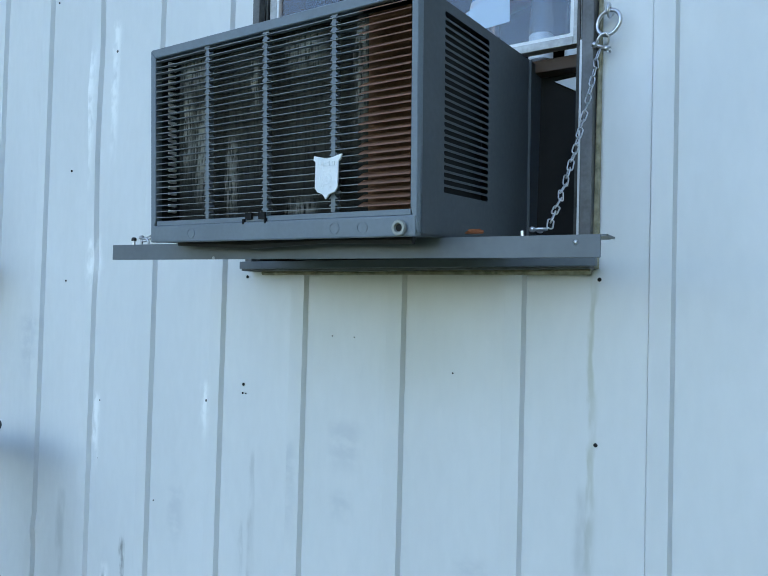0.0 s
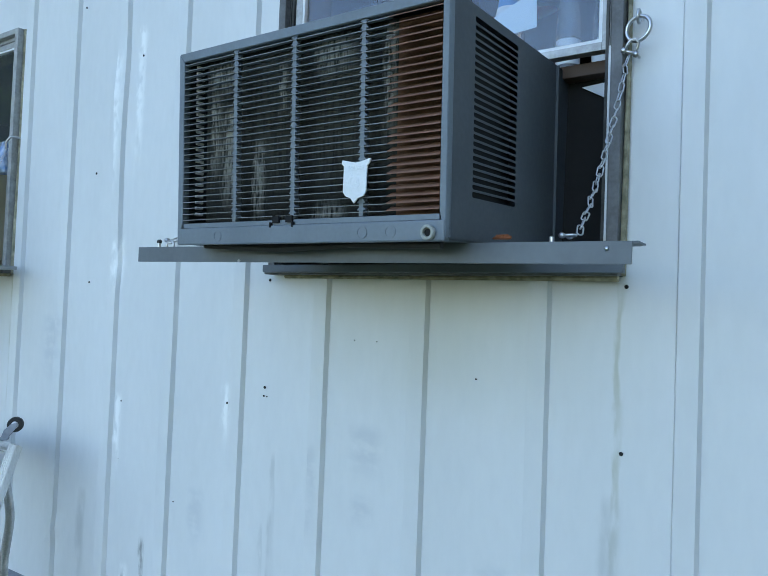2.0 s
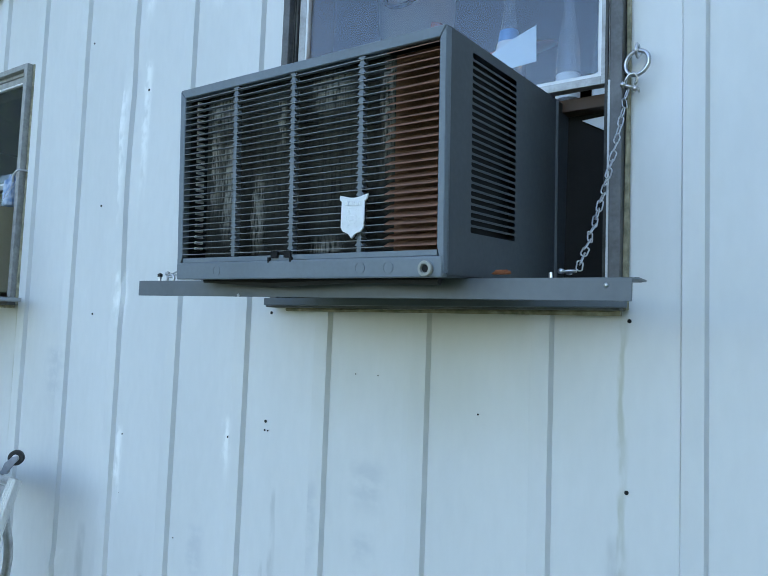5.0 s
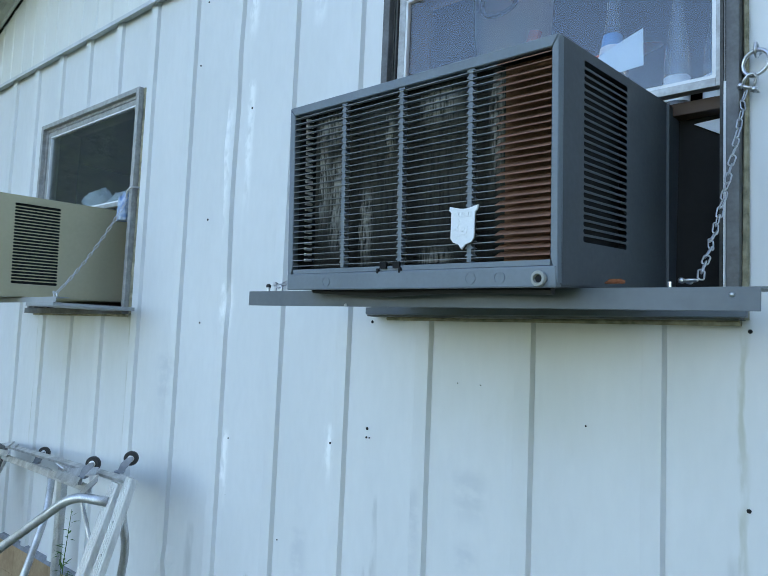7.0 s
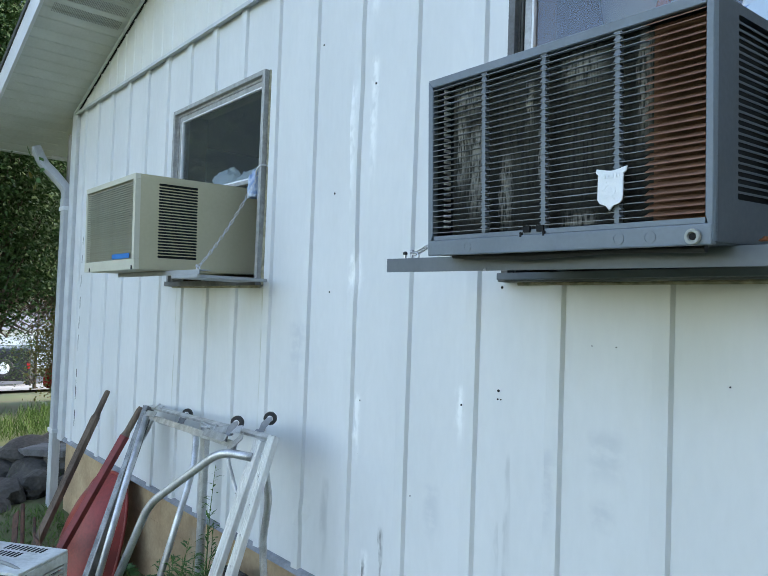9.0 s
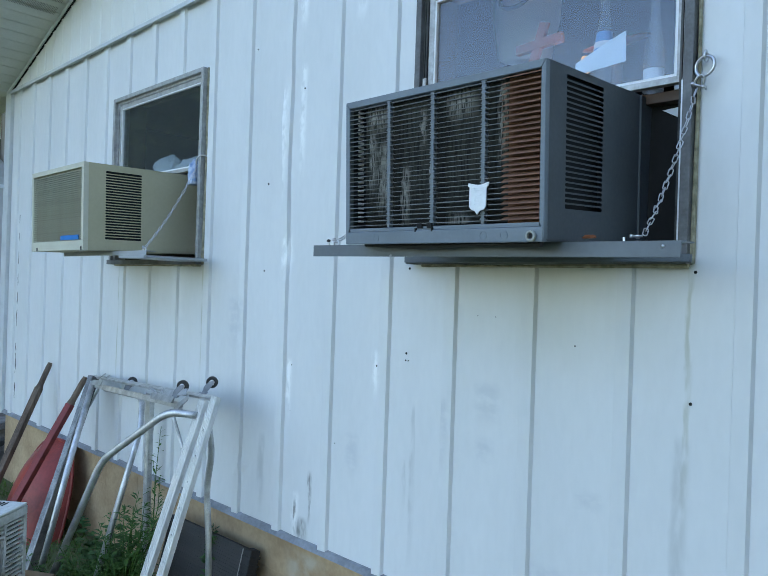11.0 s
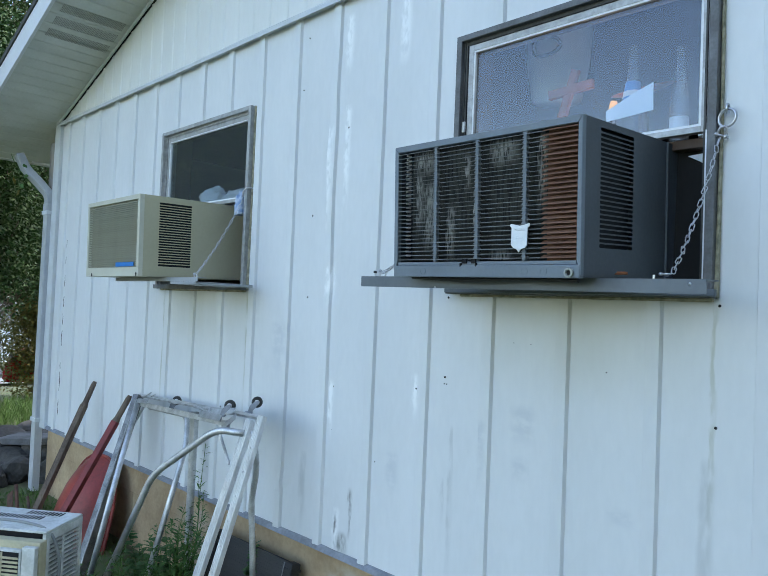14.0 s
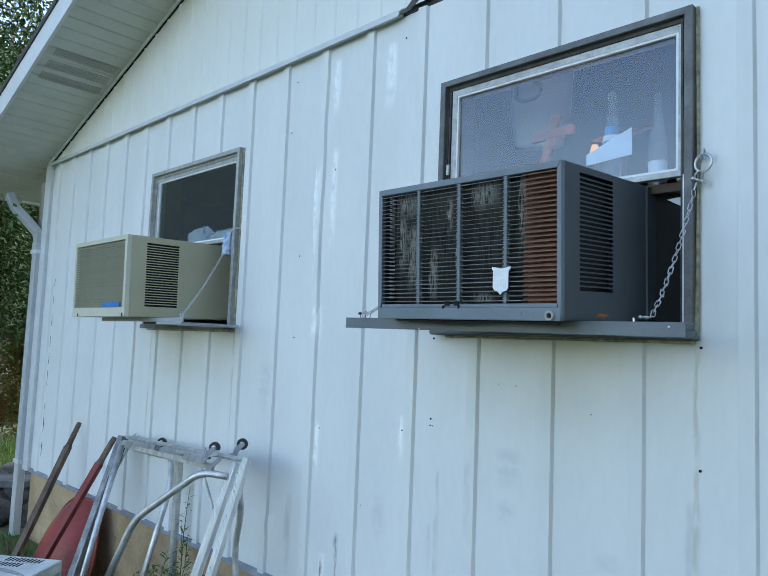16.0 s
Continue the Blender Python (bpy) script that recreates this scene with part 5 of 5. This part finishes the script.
part("tank", box(-0.34, -0.291, -0.028, 0.028, -0.005, 0.445, 0.01), RUBBER, rad)
part("edge_strip", box(0.2605, 0.2645, -0.032, -0.0285, 0.0, 0.44), ALU, rad)
part("hose_stub", tube([(0.31, 0, 0.09), (0.36, 0.0, 0.09)], 0.02, 12), RUBBER, rad)
part("hose_stub", tube([(0.31, 0, 0.30), (0.345, 0.01, 0.30)], 0.016, 12), RUBBER, rad)

# ---- plants ----
def leafmat(name, a, b):
    m = mat(name, a, b, rough=0.6, scale=15, fine=80, mix=1, bump=0.1, vary=0.1)
    m.node_tree.nodes["Principled BSDF"].inputs["Specular IOR Level"].default_value = 0.3
    return m


WEED = leafmat("bright_weed_leaf", (0.075, 0.16, 0.03), (0.04, 0.10, 0.025))
BROAD = leafmat("broad_green_leaf", (0.06, 0.14, 0.035), (0.035, 0.09, 0.025))
STRAW = leafmat("dry_seed_stalk", (0.16, 0.12, 0.05), (0.09, 0.07, 0.03))
HEDGE = leafmat("dark_cedar_foliage", (0.022, 0.055, 0.014), (0.045, 0.09, 0.022))
TREE = leafmat("tree_foliage", (0.028, 0.06, 0.014), (0.05, 0.085, 0.02))
AUTUMN = leafmat("yellowing_foliage", (0.17, 0.13, 0.028), (0.07, 0.085, 0.02))
BARK = mat("grey_brown_bark", (0.10, 0.075, 0.055), (0.05, 0.04, 0.03), rough=0.95, scale=12, stretch=(1, 1, 0.2), bump=0.6)


def blade(vs, fs, base, d, n, length, width, droop=0.3):
    """A pointed bent leaf as two quads and a tip."""
    d = Vector(d).normalized()
    s = d.cross(Vector(n))
    if s.length < 1e-4:
        s = Vector((1, 0, 0))
    s.normalize()
    k = len(vs)
    p0 = Vector(base)
    p1 = p0 + d * length * 0.5
    p2 = p0 + d * length + Vector((0, 0, -droop * length))
    vs += [p0, p1 - s * width / 2, p1 + s * width / 2, p2]
    fs += [(k, k + 1, k + 2), (k + 1, k + 3, k + 2)]


def leaves(name, material, vs, fs, parent=None):
    me = bpy.data.meshes.new(name)
    me.from_pydata([tuple(v) for v in vs], [], fs)
    me.materials.append(material)
    ob = new(name, me)
    if parent:
        ob.parent = parent
    return ob


def weed(x, y, h, n_stem, spread, leaf, wid, seed, label, material, name="weed"):
    rnd = random.Random(seed)
    w = thing(name, pose(x, y, groundz(x, y)), label, "weed", "weeds by the foundation")
    vs, fs = [], []
    st = bmesh.new()
    for _ in range(n_stem):
        a = rnd.uniform(0, 2 * math.pi)
        lean = rnd.uniform(0.1, 1) * spread
        hh = h * rnd.uniform(0.55, 1.0)
        pts = [Vector((0.04 * math.cos(a) * rnd.random(), 0.04 * math.sin(a) * rnd.random(), 0)) + Vector((math.cos(a) * lean * t ** 1.5, 0.6 * math.sin(a) * lean * t ** 1.5, hh * t)) for t in (0, 0.25, 0.5, 0.75, 1)]
        tube(pts, [0.004, 0.0035, 0.003, 0.002, 0.001], 5, st)
        k = int(hh / 0.016)
        for i in range(k):
            t = 0.12 + 0.88 * i / k
            f = t * 4
            j = min(3, int(f))
            p = pts[j].lerp(pts[j + 1], f - j)
            b = rnd.uniform(0, 2 * math.pi)
            L = leaf * (1.15 - 0.75 * t) * rnd.uniform(0.7, 1.2)
            blade(vs, fs, p, (math.cos(b), math.sin(b), rnd.uniform(0.15, 0.7)), (0, 0, 1), L, wid * rnd.uniform(0.7, 1.2), rnd.uniform(0.05, 0.4))
    tagged(part("stem_cluster", st, material, w), kind="stuff")
    leaves("leaf_mass", material, vs, fs, w)
    return w


weed(-2.86, -0.34, 0.62, 22, 0.26, 0.13, 0.014, 1, "bushy bright green weed with narrow leaves", WEED)
weed(-2.98, -0.42, 0.42, 20, 0.26, 0.13, 0.014, 2, "bushy bright green weed with narrow leaves", WEED)
weed(-2.74, -0.44, 0.40, 18, 0.2, 0.12, 0.013, 12, "bushy bright green weed with narrow leaves", WEED)
weed(-2.93, -0.20, 0.90, 3, 0.10, 0.10, 0.010, 3, "tall thin green weed with narrow leaves", WEED)
weed(-3.12, -0.33, 0.52, 7, 0.22, 0.11, 0.07, 4, "low weed with broad green leaves", BROAD)
weed(-3.24, -0.50, 0.22, 16, 0.3, 0.09, 0.05, 6, "low weed with broad green leaves", BROAD)
weed(-2.52, -0.10, 0.52, 4, 0.12, 0.08, 0.06, 7, "low weed with broad green leaves", BROAD)
weed(-3.78, -0.62, 0.50, 9, 0.12, 0.035, 0.004, 8, "thin dry seeding weed stalks", STRAW)
weed(-2.60, -0.55, 0.20, 12, 0.2, 0.09, 0.012, 9, "bushy bright green weed with narrow leaves", WEED)


def tree(name, x, y, z0, high, trunk_r, crown, n_clump, n_leaf, leaf, seed, label, material, category="tree"):
    """Tapered trunk, limbs and a crown of leaf clumps inside ellipsoids given as (dx, dy, z, rx, ry, rz)."""
    rnd = random.Random(seed)
    t = thing(name, pose(x, y, z0), label, category)
    tr = tube([(0, 0, -0.1), (0.03 * high * 0.1, 0, high * 0.3), (0, 0.02, high * 0.6), (0.02, 0, high * 0.92)], [trunk_r, trunk_r * 0.8, trunk_r * 0.5, trunk_r * 0.12], 9)
    vs, fs = [], []
    for ex, ey, ez, rx, ry, rz in crown:
        for _ in range(n_clump):
            while True:
                u = Vector((rnd.uniform(-1, 1), rnd.uniform(-1, 1), rnd.uniform(-1, 1)))
                if 0.25 < u.length < 1:
                    break
            c = Vector((ex + u.x * rx, ey + u.y * ry, ez + u.z * rz))
            if rnd.random() < 0.12:
                tube([(0, 0, max(0.1, c.z - 0.5 * rx)), c * 0.5 + Vector((0, 0, c.z * 0.2)), c], [trunk_r * 0.3, trunk_r * 0.15, 0.004], 5, tr)
            cs = leaf * rnd.uniform(2.0, 4.0)
            for _ in range(n_leaf):
                o = Vector((rnd.gauss(0, cs), rnd.gauss(0, cs), rnd.gauss(0, cs * 0.7)))
                blade(vs, fs, c + o, (rnd.gauss(0, 1), rnd.gauss(0, 1), rnd.gauss(0, 0.6)), (rnd.gauss(0, 1), rnd.gauss(0, 1), 1), leaf * rnd.uniform(0.7, 1.3), leaf * 0.5, 0.2)
    part("trunk", tr, BARK, t)
    leaves("crown", material, vs, fs, t)
    return t


tree("cedar_tree", -7.25, -0.36, -0.1, 4.6, 0.09, [(0, 0.04, 2.35, 0.6, 0.62, 0.95), (0, 0.02, 3.3, 0.5, 0.55, 0.9), (-0.1, -0.1, 3.9, 0.4, 0.4, 0.8)], 800, 36, 0.050, 11, "dense dark green cedar at the building corner", HEDGE)
tree("leafy_tree", -10.4, 0.35, -0.2, 5.6, 0.06, [(0, 0.7, 3.6, 0.9, 0.9, 1.5), (0.1, 0.8, 4.8, 1.0, 1.0, 1.2), (0, 0.95, 2.35, 0.6, 0.5, 0.6)], 520, 30, 0.07, 15, "slim leafy green tree beyond the cedar", TREE)
tree("leafy_tree", -13.6, 0.9, -0.3, 9.5, 0.18, [(0, 0.6, 6.2, 2.4, 2.6, 3.4), (0.6, 0.2, 4.3, 1.8, 1.8, 2.0)], 720, 34, 0.10, 21, "tall leafy green tree behind the building corner", TREE)
tree("leafy_tree", -17.5, 4.2, -0.5, 11, 0.2, [(0, 0, 6.5, 3.6, 3.2, 4.2)], 480, 28, 0.13, 22, "tall leafy green tree across the yard", TREE)
tree("leafy_tree", -11.4, -5.0, -0.3, 9.5, 0.16, [(0, 0, 4.2, 2.6, 2.7, 3.6), (-1.2, 1.4, 3.2, 1.8, 1.6, 2.8), (0, 0, 6.6, 2.2, 2.4, 2.6)], 620, 34, 0.15, 23, "tall leafy green tree in the front yard, out of view", TREE)
tree("leafy_tree", -14.5, -10.0, -0.3, 9.5, 0.14, [(0, 0, 4.2, 3.2, 3.2, 3.8)], 380, 26, 0.13, 24, "tall leafy green tree in the front yard, out of view", TREE)
# Tree added out of view to shade the ribs' right sides and right end.
tree("leafy_tree", 6.4, -3.6, -0.3, 9.5, 0.16, [(0, 0, 3.6, 2.4, 2.6, 3.4), (0.2, -2.2, 4.6, 2.4, 2.4, 3.2), (0, 0, 6.6, 2.0, 2.2, 2.4)], 560, 34, 0.17, 26, "tall leafy green tree in the front yard, out of view", TREE)
tree("shrub", -12.2, 2.08, -0.35, 2.2, 0.05, [(0, 0, 1.0, 0.7, 0.55, 0.85), (0.1, 0.1, 1.8, 0.6, 0.5, 0.7)], 420, 28, 0.06, 31, "yellowing shrub beside the drive", AUTUMN, "shrub")
tree("shrub", -20.5, 3.4, -0.9, 2.6, 0.05, [(0, 0, 1.4, 1.5, 1.3, 1.3)], 160, 22, 0.08, 32, "leafy green shrub beside the drive", TREE, "shrub")
for i, (tx, ty, hh) in enumerate(((-68, 2, 16), (-72, 14, 17), (-66, 25, 16), (-72, 38, 16), (-66, -12, 16))):
    tree("distant_tree", tx, ty, -3.2, hh, 0.3, [(0, 0, hh * 0.6, hh * 0.42, hh * 0.42, hh * 0.4)], 170, 20, 0.32, 40 + i, "distant leafy green tree", TREE)

vine = thing("vine", pose(-5.96, -0.16, 2.52), "thin vine with yellow and green leaves on the downspout", "vine")
part("stem", tube([(0.02, 0.1, -0.1), (0, 0, 0.02), (-0.05, -0.08, 0.12), (-0.06, -0.12, 0.22)], 0.003, 5), BROAD, vine)
rv = random.Random(4)
for k, q in enumerate(((0.02, -0.05, 0.14), (-0.03, -0.1, 0.02), (0.0, -0.06, -0.03), (-0.05, -0.12, 0.06), (0.04, 0.0, 0.06), (-0.02, -0.05, -0.08))):
    vs, fs = [], []
    blade(vs, fs, q, (rv.gauss(0, 1), rv.gauss(0, 1), -0.6), (0.6, -0.7, 0.3), 0.06, 0.04, 0.2)
    leaves("leaf", AUTUMN if k % 2 else BROAD, vs, fs, vine)

# grass on the yard
rnd = random.Random(77)
vs, fs = [], []
for _ in range(15000):
    x, y = rnd.uniform(-11.5, -6.15), rnd.uniform(-1.2, 3.6)
    dense = noise.noise((x * 0.8, y * 0.8, 5))
    if dense < -0.15:
        continue
    hgt = (0.16 + 0.22 * max(0, dense) + (0.14 if x < -8 else 0)) * rnd.uniform(0.5, 1.2)
    blade(vs, fs, (x, y, groundz(x, y) - 0.01), (rnd.gauss(0, 0.35), rnd.gauss(0, 0.35), 1), (rnd.gauss(0, 1), rnd.gauss(0, 1), 0), hgt, 0.008, 0.15)
for _ in range(5000):
    x, y = rnd.uniform(-5.8, -1.2), -abs(rnd.gauss(0, 0.55)) - 0.02
    blade(vs, fs, (x, y, groundz(x, y) - 0.01), (rnd.gauss(0, 0.5), rnd.gauss(0, 0.5), 1), (rnd.gauss(0, 1), rnd.gauss(0, 1), 0), rnd.uniform(0.03, 0.12), 0.006, 0.2)
GRASS = leafmat("yard_grass", (0.09, 0.17, 0.03), (0.05, 0.10, 0.02))
tagged(leaves("grass", GRASS, vs, fs), "rough green grass in the yard", "grass", kind="stuff")

# rocks by the corner
STONE = mat("dark_weathered_rock", (0.04, 0.037, 0.034), (0.09, 0.085, 0.078), rough=0.95, scale=5, fine=40, mix=1, bump=0.6)
PALE = mat("pale_stone_slab", (0.16, 0.16, 0.165), (0.09, 0.09, 0.09), rough=0.95, scale=6, mix=1, bump=0.4)
for i, (rx, ry, rz, sx, sy, sz) in enumerate(((-6.55, 0.05, 0.02, 0.30, 0.22, 0.13), (-6.95, 0.35, 0.05, 0.34, 0.26, 0.16), (-6.9, -0.2, 0.0, 0.32, 0.25, 0.10), (-7.4, 0.55, 0.12, 0.42, 0.3, 0.16), (-7.35, -0.05, 0.0, 0.3, 0.24, 0.11), (-6.45, -0.32, -0.03, 0.24, 0.2, 0.09), (-6.22, -0.02, 0.02, 0.2, 0.16, 0.12), (-6.2, -0.28, -0.02, 0.22, 0.16, 0.11), (-6.5, 0.32, 0.06, 0.26, 0.2, 0.15), (-6.1, 0.22, 0.0, 0.2, 0.16, 0.13), (-7.0, 0.1, 0.14, 0.3, 0.22, 0.12), (-5.98, -0.42, -0.04, 0.16, 0.13, 0.07))):
    bm = bmesh.new()
    bmesh.ops.create_icosphere(bm, subdivisions=3, radius=1)
    for v in bm.verts:
        d = 1 + 0.4 * noise.noise(v.co * 1.1 + Vector((i * 3.7, 0, 0))) + 0.12 * noise.noise(v.co * 3.1 + Vector((0, i, 0)))
        v.co = Vector((v.co.x * d * sx, v.co.y * d * sy, v.co.z * d * sz))
    o = part("rock", bm, STONE)
    o.matrix_world = pose(rx, ry, rz, 0, 0, i * 50)
    tagged(o, "dark weathered rock edging the corner bed", "rock", "rocks by the corner")
slab = part("stone_slab", box(-0.5, 0.5, -0.14, 0.14, -0.03, 0.03, 0.012), PALE)
slab.matrix_world = pose(-6.75, 0.12, 0.20, 3, -6, 20)
tagged(slab, "pale flat stone slab lying on the rocks", "slab")

# ---- drive, garage and vehicles in the distance ----
GRAVEL = mat("pale_gravel_drive", (0.36, 0.34, 0.31), (0.26, 0.25, 0.23), rough=1, scale=3, fine=60, mix=1, bump=0.3)
ASPHALT = mat("grey_asphalt", (0.09, 0.09, 0.095), (0.06, 0.06, 0.06), rough=0.9, scale=2, fine=40)


def strip(name, pts, material, label, category):
    bm = bmesh.new()
    bm.faces.new([bm.verts.new(p) for p in pts])
    ob = part(name, bm, material)
    return tagged(ob, label, category, kind="structure")


def gz(x, y, up):
    return (x, y, groundz(x, y) + up)


bm = bmesh.new()
xs_ = [-19, -22, -26, -30, -34, -36]
A = [[bm.verts.new(gz(a, b, 0.07)) for b in (-14, -4, 0, 4, 10, 24)] for a in xs_]
for P, Q in zip(A, A[1:]):
    for j in range(5):
        bm.faces.new((P[j], P[j + 1], Q[j + 1], Q[j]))
tagged(part("drive", bm, GRAVEL), "pale gravel drive", "drive", kind="structure")
bm = bmesh.new()
A = [[bm.verts.new(gz(a, b, 0.07)) for b in (-60, -20, 0, 20, 60)] for a in (-38, -41, -46)]
for P, Q in zip(A, A[1:]):
    for j in range(4):
        bm.faces.new((P[j], P[j + 1], Q[j + 1], Q[j]))
tagged(part("road", bm, ASPHALT), "grey asphalt road", "road", kind="structure")

garage = thing("garage", pose(-58, 11.5, -3.2), "white garage with grey hipped roof across the road", "garage")
part("walls", box(0, 7, -7, 5, 0, 2.7, 0.02), GABLE, garage)
rf = bmesh.new()
q = [rf.verts.new(v) for v in ((-0.5, -7.5, 2.65), (7.5, -7.5, 2.65), (7.5, 5.5, 2.65), (-0.5, 5.5, 2.65), (3.5, -3.5, 4.7), (3.5, 1.5, 4.7))]
for f in ((0, 1, 4), (1, 2, 5, 4), (2, 3, 5), (3, 0, 4, 5), (0, 3, 2, 1)):
    rf.faces.new([q[i] for i in f])
part("roof", rf, mat("grey_garage_shingle", (0.22, 0.23, 0.25), (0.16, 0.17, 0.18), rough=0.9), garage)
part("garage_door", box(7.0, 7.04, -3.2, 1.2, 0, 2.15, 0.01), FASCIA, garage)
CARPAINTS = {"black": mat("black_car_paint", (0.015, 0.016, 0.018), rough=0.2, vary=0, bump=0), "red": mat("red_car_paint", (0.35, 0.02, 0.02), rough=0.2, vary=0, bump=0)}
CARGLASS = mat("dark_car_glass", (0.02, 0.025, 0.03), rough=0.08, bump=0, vary=0)
TAIL = mat("red_tail_light", (0.5, 0.02, 0.02), rough=0.2, bump=0, vary=0)


def vehicle(name, m, paint, suv, label):
    v = thing(name, m, label, "car")
    L, W = (4.3, 1.8)
    if suv:
        prof = [(-2.1, 0.45), (-2.1, 1.0), (-2.0, 1.12), (-1.95, 1.72), (-1.8, 1.8), (0.3, 1.8), (0.75, 1.15), (1.95, 1.05), (2.1, 0.85), (2.1, 0.45)]
    else:
        prof = [(-2.15, 0.35), (-2.15, 0.85), (-1.5, 0.95), (-0.9, 1.38), (0.4, 1.42), (1.1, 0.95), (2.0, 0.82), (2.15, 0.6), (2.15, 0.35)]
    part("body", prism(prof, -W / 2, W / 2, 0.06, axis="y"), paint, v)
    if suv:
        gl = box(-2.0, -1.93, -0.62, 0.62, 1.2, 1.62, 0.02)
        box(-1.7, 0.2, -W / 2 - 0.006, W / 2 + 0.006, 1.2, 1.62, 0.01, gl)
        part("glass", gl, CARGLASS, v)
        sp = part("spare_wheel", spin([(0.36, -0.1), (0.38, -0.05), (0.38, 0.05), (0.34, 0.1), (0.2, 0.1)], 24, m=pose(-2.2, 0.1, 1.0, 0, 90, 0)), RUBBER, v)
        part("wheel_cover", spin([(0.24, 0), (0.2, 0.02)], 20, m=pose(-2.31, 0.1, 1.0, 0, -90, 0)), LABELWHITE, sp)
        for s in (-1, 1):
            part("tail_light", box(-2.14, -2.08, s * 0.82 - 0.06, s * 0.82 + 0.06, 0.95, 1.2, 0.01), TAIL, v)
    else:
        gl = prism([(-1.4, 0.98), (-0.85, 1.32), (0.38, 1.36), (1.0, 0.98)], -W / 2 - 0.006, W / 2 + 0.006)
        part("glass", gl, CARGLASS, v)
    for x in (-1.35, 1.35):
        for s in (-1, 1):
            t = part("wheel", spin([(0.2, -0.1), (0.31, -0.1), (0.33, -0.06), (0.33, 0.06), (0.31, 0.1), (0.2, 0.1)], 24, m=pose(x, s * (W / 2 - 0.08), 0.33, 90)), RUBBER, v)
            part("rim", spin([(0.2, -0.09), (0.21, 0.0), (0.2, 0.09), (0.06, 0.1)], 14, m=pose(x, s * (W / 2 - 0.08), 0.33, 90)), ALU, t)
    return v


vehicle("parked_suv", pose(-33.4, 5.5, groundz(-33.4, 5.5) + 0.02, 0, 0, 165), CARPAINTS["black"], True, "black sport utility vehicle parked on the drive")
vehicle("parked_car", pose(-12.78, 3.92, groundz(-12.78, 3.92) + 0.0, 0, 0, 252), CARPAINTS["red"], False, "dark red car parked beyond the building corner")
